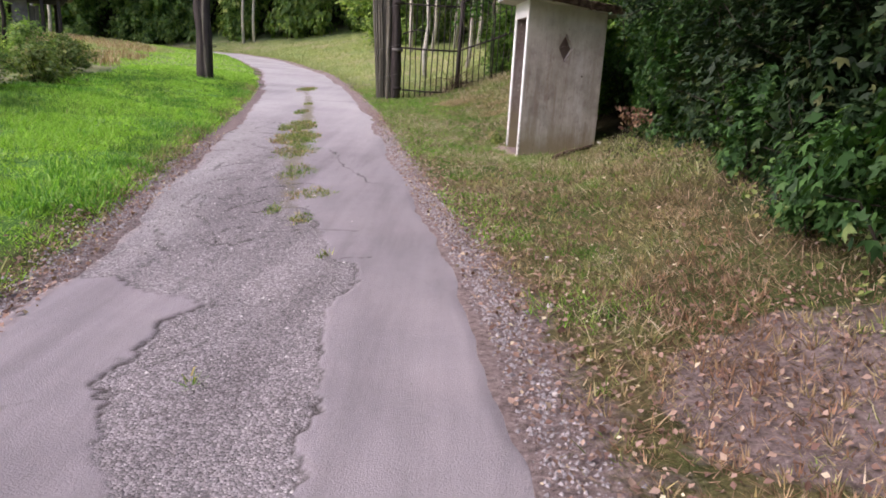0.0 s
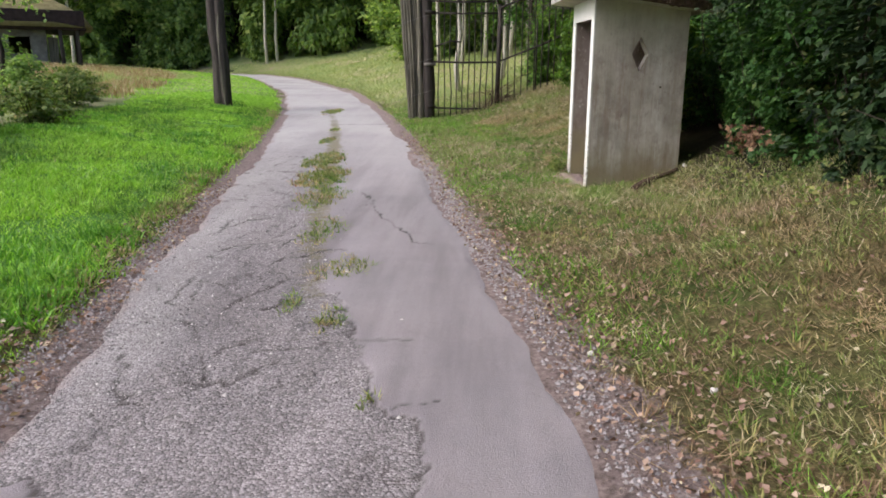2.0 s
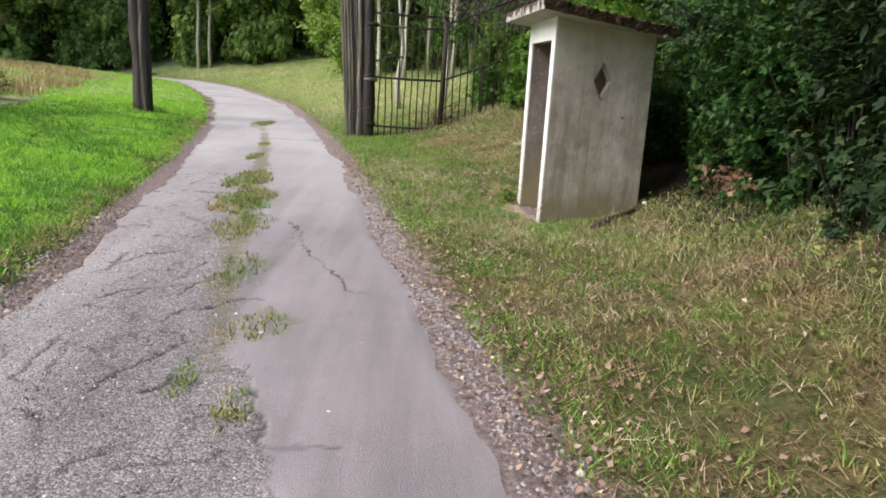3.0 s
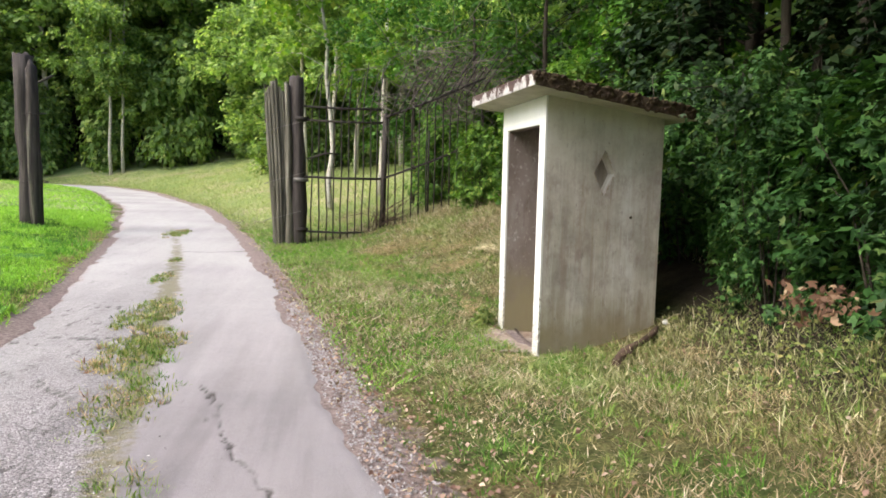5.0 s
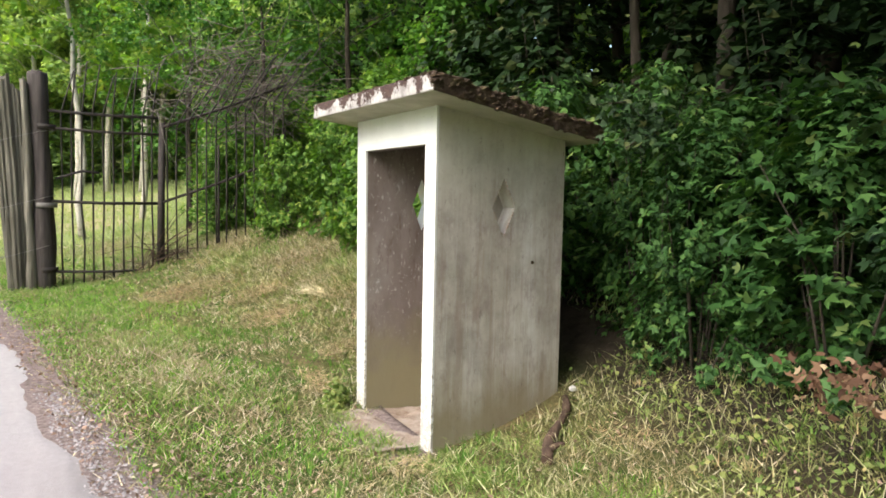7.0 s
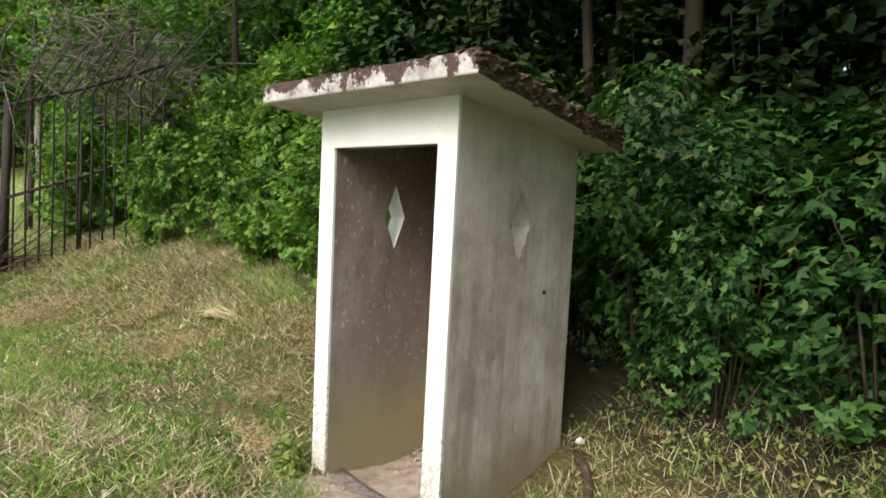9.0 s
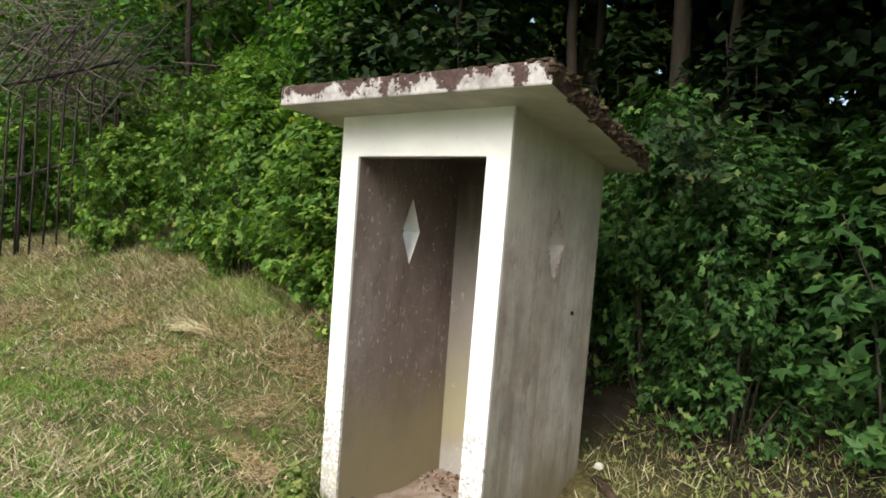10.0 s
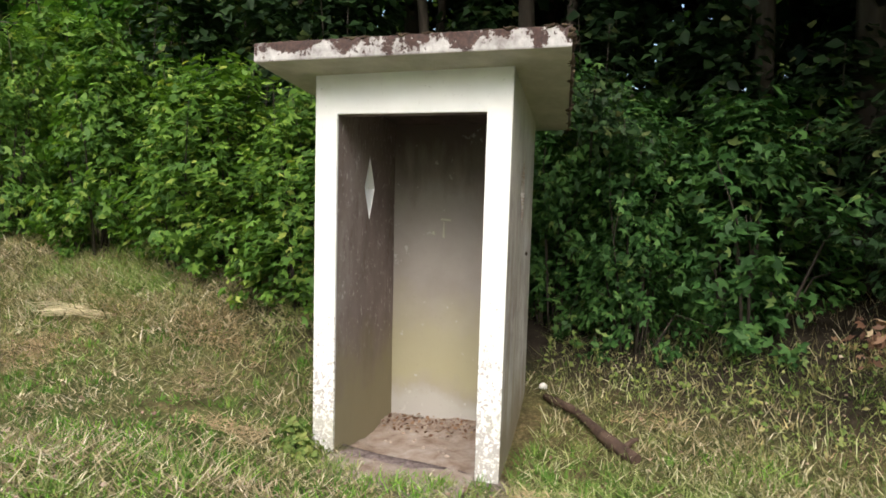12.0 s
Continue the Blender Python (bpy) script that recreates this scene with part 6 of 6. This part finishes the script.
    tagged(new("dead_stalks", blades("dead_stalks", x, y, 0.26 * rng.uniform(0.2, 1.4, len(x)), 0.026, M_DRY, 8, 0.6)), "dead brown stalks before the hut", "stalks", kind="stuff")


def build_litter():
    rng = np.random.default_rng(37)
    x, y, u = scatter(111, 80000, -3.4, 3.2, 1, 16, lambda x, y, u, r: ((u > HALF - 0.05) & (r < 0.55 * np.exp(-((u - HALF - 0.3) / 0.4) ** 2) + np.interp(y, (3, 7, 10), (0.16, 0.09, 0.03)))) |
                      ((u < -HALF + 0.1) & (r < 0.95 * np.exp(-((u + HALF + 0.12) / 0.24) ** 2))) | ((np.hypot((x - 1.75) / 1.2, (y - 2.6) / 0.95) < 1.2) & (r < 0.6)))
    k = outside_box(x, y)
    x, y = x[k], y[k]
    pos = np.stack([x, y, np.maximum(land(x, y), 0) + 0.012 + 0.03 * rng.random(len(x))], axis=1)
    nr = np.array([0, 0, 1.0]) + rng.normal(size=(len(x), 3)) * 0.45
    tagged(new("fallen_leaves", leaf_mesh("fallen_leaves", pos, nr, 0.029 * rng.uniform(0.35, 1.5, len(x)), M_LITTER, "oval", rng)),
           "brown and pale fallen leaves along the lane", "leaves", kind="stuff")
    # gravel at the asphalt's edges
    x, y, u = scatter(112, 90000, -3.4, 1.2, 1, 13, lambda x, y, u, r: (np.abs(u) > HALF - 0.06) & (r < np.exp(-((np.abs(u) - HALF - 0.08) / 0.13) ** 2)))
    s = 0.0085 * rng.uniform(0.35, 1.7, len(x))
    pyr = np.array([(1, 0.2, -0.3), (-0.2, 1, -0.3), (-1, -0.2, -0.3), (0.2, -1, -0.3), (0.1, 0, 0.75)])
    jit = 1 + 0.3 * rng.normal(size=(len(x), 5, 1))
    top = np.maximum(land(x, y, u), road_z(y) - 0.03) + 0.003
    v = np.stack([x, y, top], axis=1)[:, None, :] + pyr[None] * jit * s[:, None, None]
    f = np.array([(0, 1, 4), (1, 2, 4), (2, 3, 4), (3, 0, 4)])
    me = mesh_from("gravel", v.reshape(-1, 3), (np.arange(len(x))[:, None, None] * 5 + f[None]).reshape(-1, 3), M_GRAVEL)
    tagged(new("gravel", me), "loose pale gravel at the lane's edge", "gravel", kind="stuff")


def build_grit():
    """Loose chippings on the worn-out strip of the lane."""
    rng = np.random.default_rng(63)
    x, y, u = scatter(131, 90000, -2.9, 0.2, 1.2, 9, lambda x, y, u, r: (np.abs(u) < HALF - 0.02))
    seam = np.interp(y, [p[1] for p in SEAM], [p[0] for p in SEAM])
    patch = np.interp(y, [p[1] for p in PATCH[:5]], [p[0] for p in PATCH[:5]])
    worn = (x < seam - 0.03) & ~((x < patch + 0.03) & (y < 4.0))
    dense = np.clip(0.55 + 0.5 * waves(x, y, 1.4, 97) + 0.3 * waves(x, y, 6, 98), 0.05, 1)
    k = rng.uniform(0, 1, len(x)) < np.where(worn, dense, 0.012)
    x, y, u = x[k], y[k], u[k]
    s = 0.0055 * rng.uniform(0.4, 1.0, len(x)) ** 1.5 * np.where(rng.random(len(x)) < 0.04, 2.4, 1.0)
    pyr = np.array([(1, 0.2, -0.3), (-0.2, 1, -0.3), (-1, -0.2, -0.3), (0.2, -1, -0.3), (0.1, 0, 0.7)])
    top = road_z(y) + 0.012 * (1 - (u / HALF) ** 2) + 0.008 * waves(x, y, 1.6, 44) + 0.002
    v = np.stack([x, y, top], axis=1)[:, None, :] + pyr[None] * (1 + 0.3 * rng.normal(size=(len(x), 5, 1))) * s[:, None, None]
    f = np.array([(0, 1, 4), (1, 2, 4), (2, 3, 4), (3, 0, 4)])
    me = mesh_from("road_chippings", v.reshape(-1, 3), (np.arange(len(x))[:, None, None] * 5 + f[None]).reshape(-1, 3), M_CHIP)
    tagged(new("road_chippings", me), "loose pale and dark chippings on the worn asphalt", "gravel", kind="stuff")


build_grass()
build_litter()
build_grit()


# ---------------------------------------------------------------- small things by the box
def build_small_things():
    # rotten branch on the ground
    bm = bmesh.new()
    ends = (Vector((2.2, 11.04)), Vector((1.5, 10.27)))
    pts, rad = [], []
    for k in range(9):
        t = k / 8
        p = ends[0].lerp(ends[1], t) + Vector((0.02 * math.sin(7 * t), -0.03 * math.sin(5 * t)))
        pts.append((p.x, p.y, land_at(p.x, p.y) + 0.035 + 0.03 * math.sin(3 * t))), rad.append(0.024 + 0.018 * t + 0.006 * math.sin(11 * t))
    tube(bm, pts, rad, 8)
    branch = thing("fallen_branch", (0, 0, 0), "rotten brown branch lying in the grass beside the box", "branch")
    part("stem", bm, M_LOG, branch)
    bm = bmesh.new()
    p = pts[7]
    tube(bm, [p, (p[0] + 0.05, p[1] - 0.05, p[2] + 0.05), (p[0] + 0.07, p[1] - 0.08, p[2] + 0.06)], [0.025, 0.018, 0.012], 6)
    part("stub", bm, M_LOG, branch)
    bm = bmesh.new()
    lump(bm, (2.3, 11.08, land_at(2.3, 11.08) + 0.045), 0.034, 3, 0.75, 1)
    me = bpy.data.meshes.new("stone")
    bm.to_mesh(me), bm.free()
    me.materials.append(M_WHITESTONE)
    tagged(new("stone", me), "small white stone at the box's back corner", "stone")
    rng = random.Random(12)
    for k, (x, y, s) in enumerate(((0.72, 4.85, 0.03), (-2.3, 4.3, 0.028), (-1.27, 6.75, 0.026), (-0.78, 5.8, 0.014), (0.25, 5.34, 0.026), (0.62, 3.9, 0.03), (0.5, 2.8, 0.022))):
        bm = bmesh.new()
        z = max(land_at(x, y), float(road_z(y)) + 0.01 if x < 0 else 0)
        lump(bm, (x, y, z + s * 0.25), s * 0.7, 40 + k, 0.7)
        me = bpy.data.meshes.new("stone")
        bm.to_mesh(me), bm.free()
        me.materials.append(M_STONE)
        tagged(new("stone", me), "small pale stone lying beside the lane", "stone", "pale stones")
    # clump of dead leaves in the shrub
    r = np.random.default_rng(55)
    n = 110
    pos = np.array([2.26, 8.92, 1.03]) + r.normal(size=(n, 3)) * np.array([0.09, 0.13, 0.06])
    tagged(new("dead_leaf_spray", leaf_mesh("dead_leaf_spray", pos, r.normal(size=(n, 3)) + np.array([-0.6, -0.4, 0.4]), 0.042 * r.uniform(0.6, 1.3, n), M_LEAF_DEAD, "palm", r)),
           "spray of withered brown leaves below the shrubs", "leaves", kind="stuff")
    # branch that hangs over the back corner of the roof
    spray = thing("hanging_branch", (0, 0, 0), "leafy branch hanging over the box's roof corner", "branch")
    bm = bmesh.new()
    tube(bm, [(3.3, 11.0, 1.9), (2.9, 10.9, 2.5), (2.5, 10.8, 2.66), (2.15, 10.72, 2.6)], [0.014, 0.011, 0.008, 0.003], 5)
    tube(bm, [(2.9, 10.9, 2.5), (2.6, 10.6, 2.45), (2.3, 10.55, 2.3)], [0.008, 0.006, 0.003], 5)
    part("twig", bm, M_BARK, spray)
    n = 330
    t = r.uniform(0, 1, n)
    along = np.where(r.random(n)[:, None] < 0.6, np.stack([2.95 - 0.75 * t, 10.9 - 0.17 * t, 2.56 + 0.06 * t], axis=1), np.stack([2.9 - 0.6 * t, 10.85 - 0.3 * t, 2.48 - 0.18 * t], axis=1))
    pos = along + r.normal(size=(n, 3)) * np.array([0.07, 0.1, 0.08])
    part("leafage", leaf_mesh("leafage", pos, r.normal(size=(n, 3)) * 0.5 + np.array([-0.4, -0.4, 0.8]), 0.055 * r.uniform(0.6, 1.2, n), M_LEAF_DULL, "palm", r), None, spray)["kind"] = "stuff"
    weed = shrub_kind(91, M_WEED, 1.0, 1.2, 240, 0.3, "oval")
    for x, y, k in ((0.8, 12.17, 0.16), (0.74, 12.05, 0.12)):
        set_plant("weed", weed, (x, y, land_at(x, y) - 0.02), (k, k, k * 1.2), 77 * x, "small weed growing at the foot of the box", "weed", "weeds by the box")
    # straw on the bank
    bm = bmesh.new()
    for _ in range(26):
        x, y = 1.5 + rng.gauss(0, 0.03), 14.55 + rng.gauss(0, 0.12)
        z = land_at(x, y) + 0.03 + 0.01 * rng.random()
        d = Vector((rng.gauss(-0.12, 0.1), rng.gauss(0.42, 0.1), 0))
        tube(bm, [(x, y, z), (x + d.x * 0.5, y + d.y * 0.5, z + 0.03), (x + d.x, y + d.y, z + 0.01)], [0.004] * 3, 3)
    me = bpy.data.meshes.new("straw")
    bm.to_mesh(me), bm.free()
    me.materials.append(M_STRAW)
    tagged(new("straw", me), "swath of pale dry straw on the bank", "straw", kind="stuff")


build_small_things()
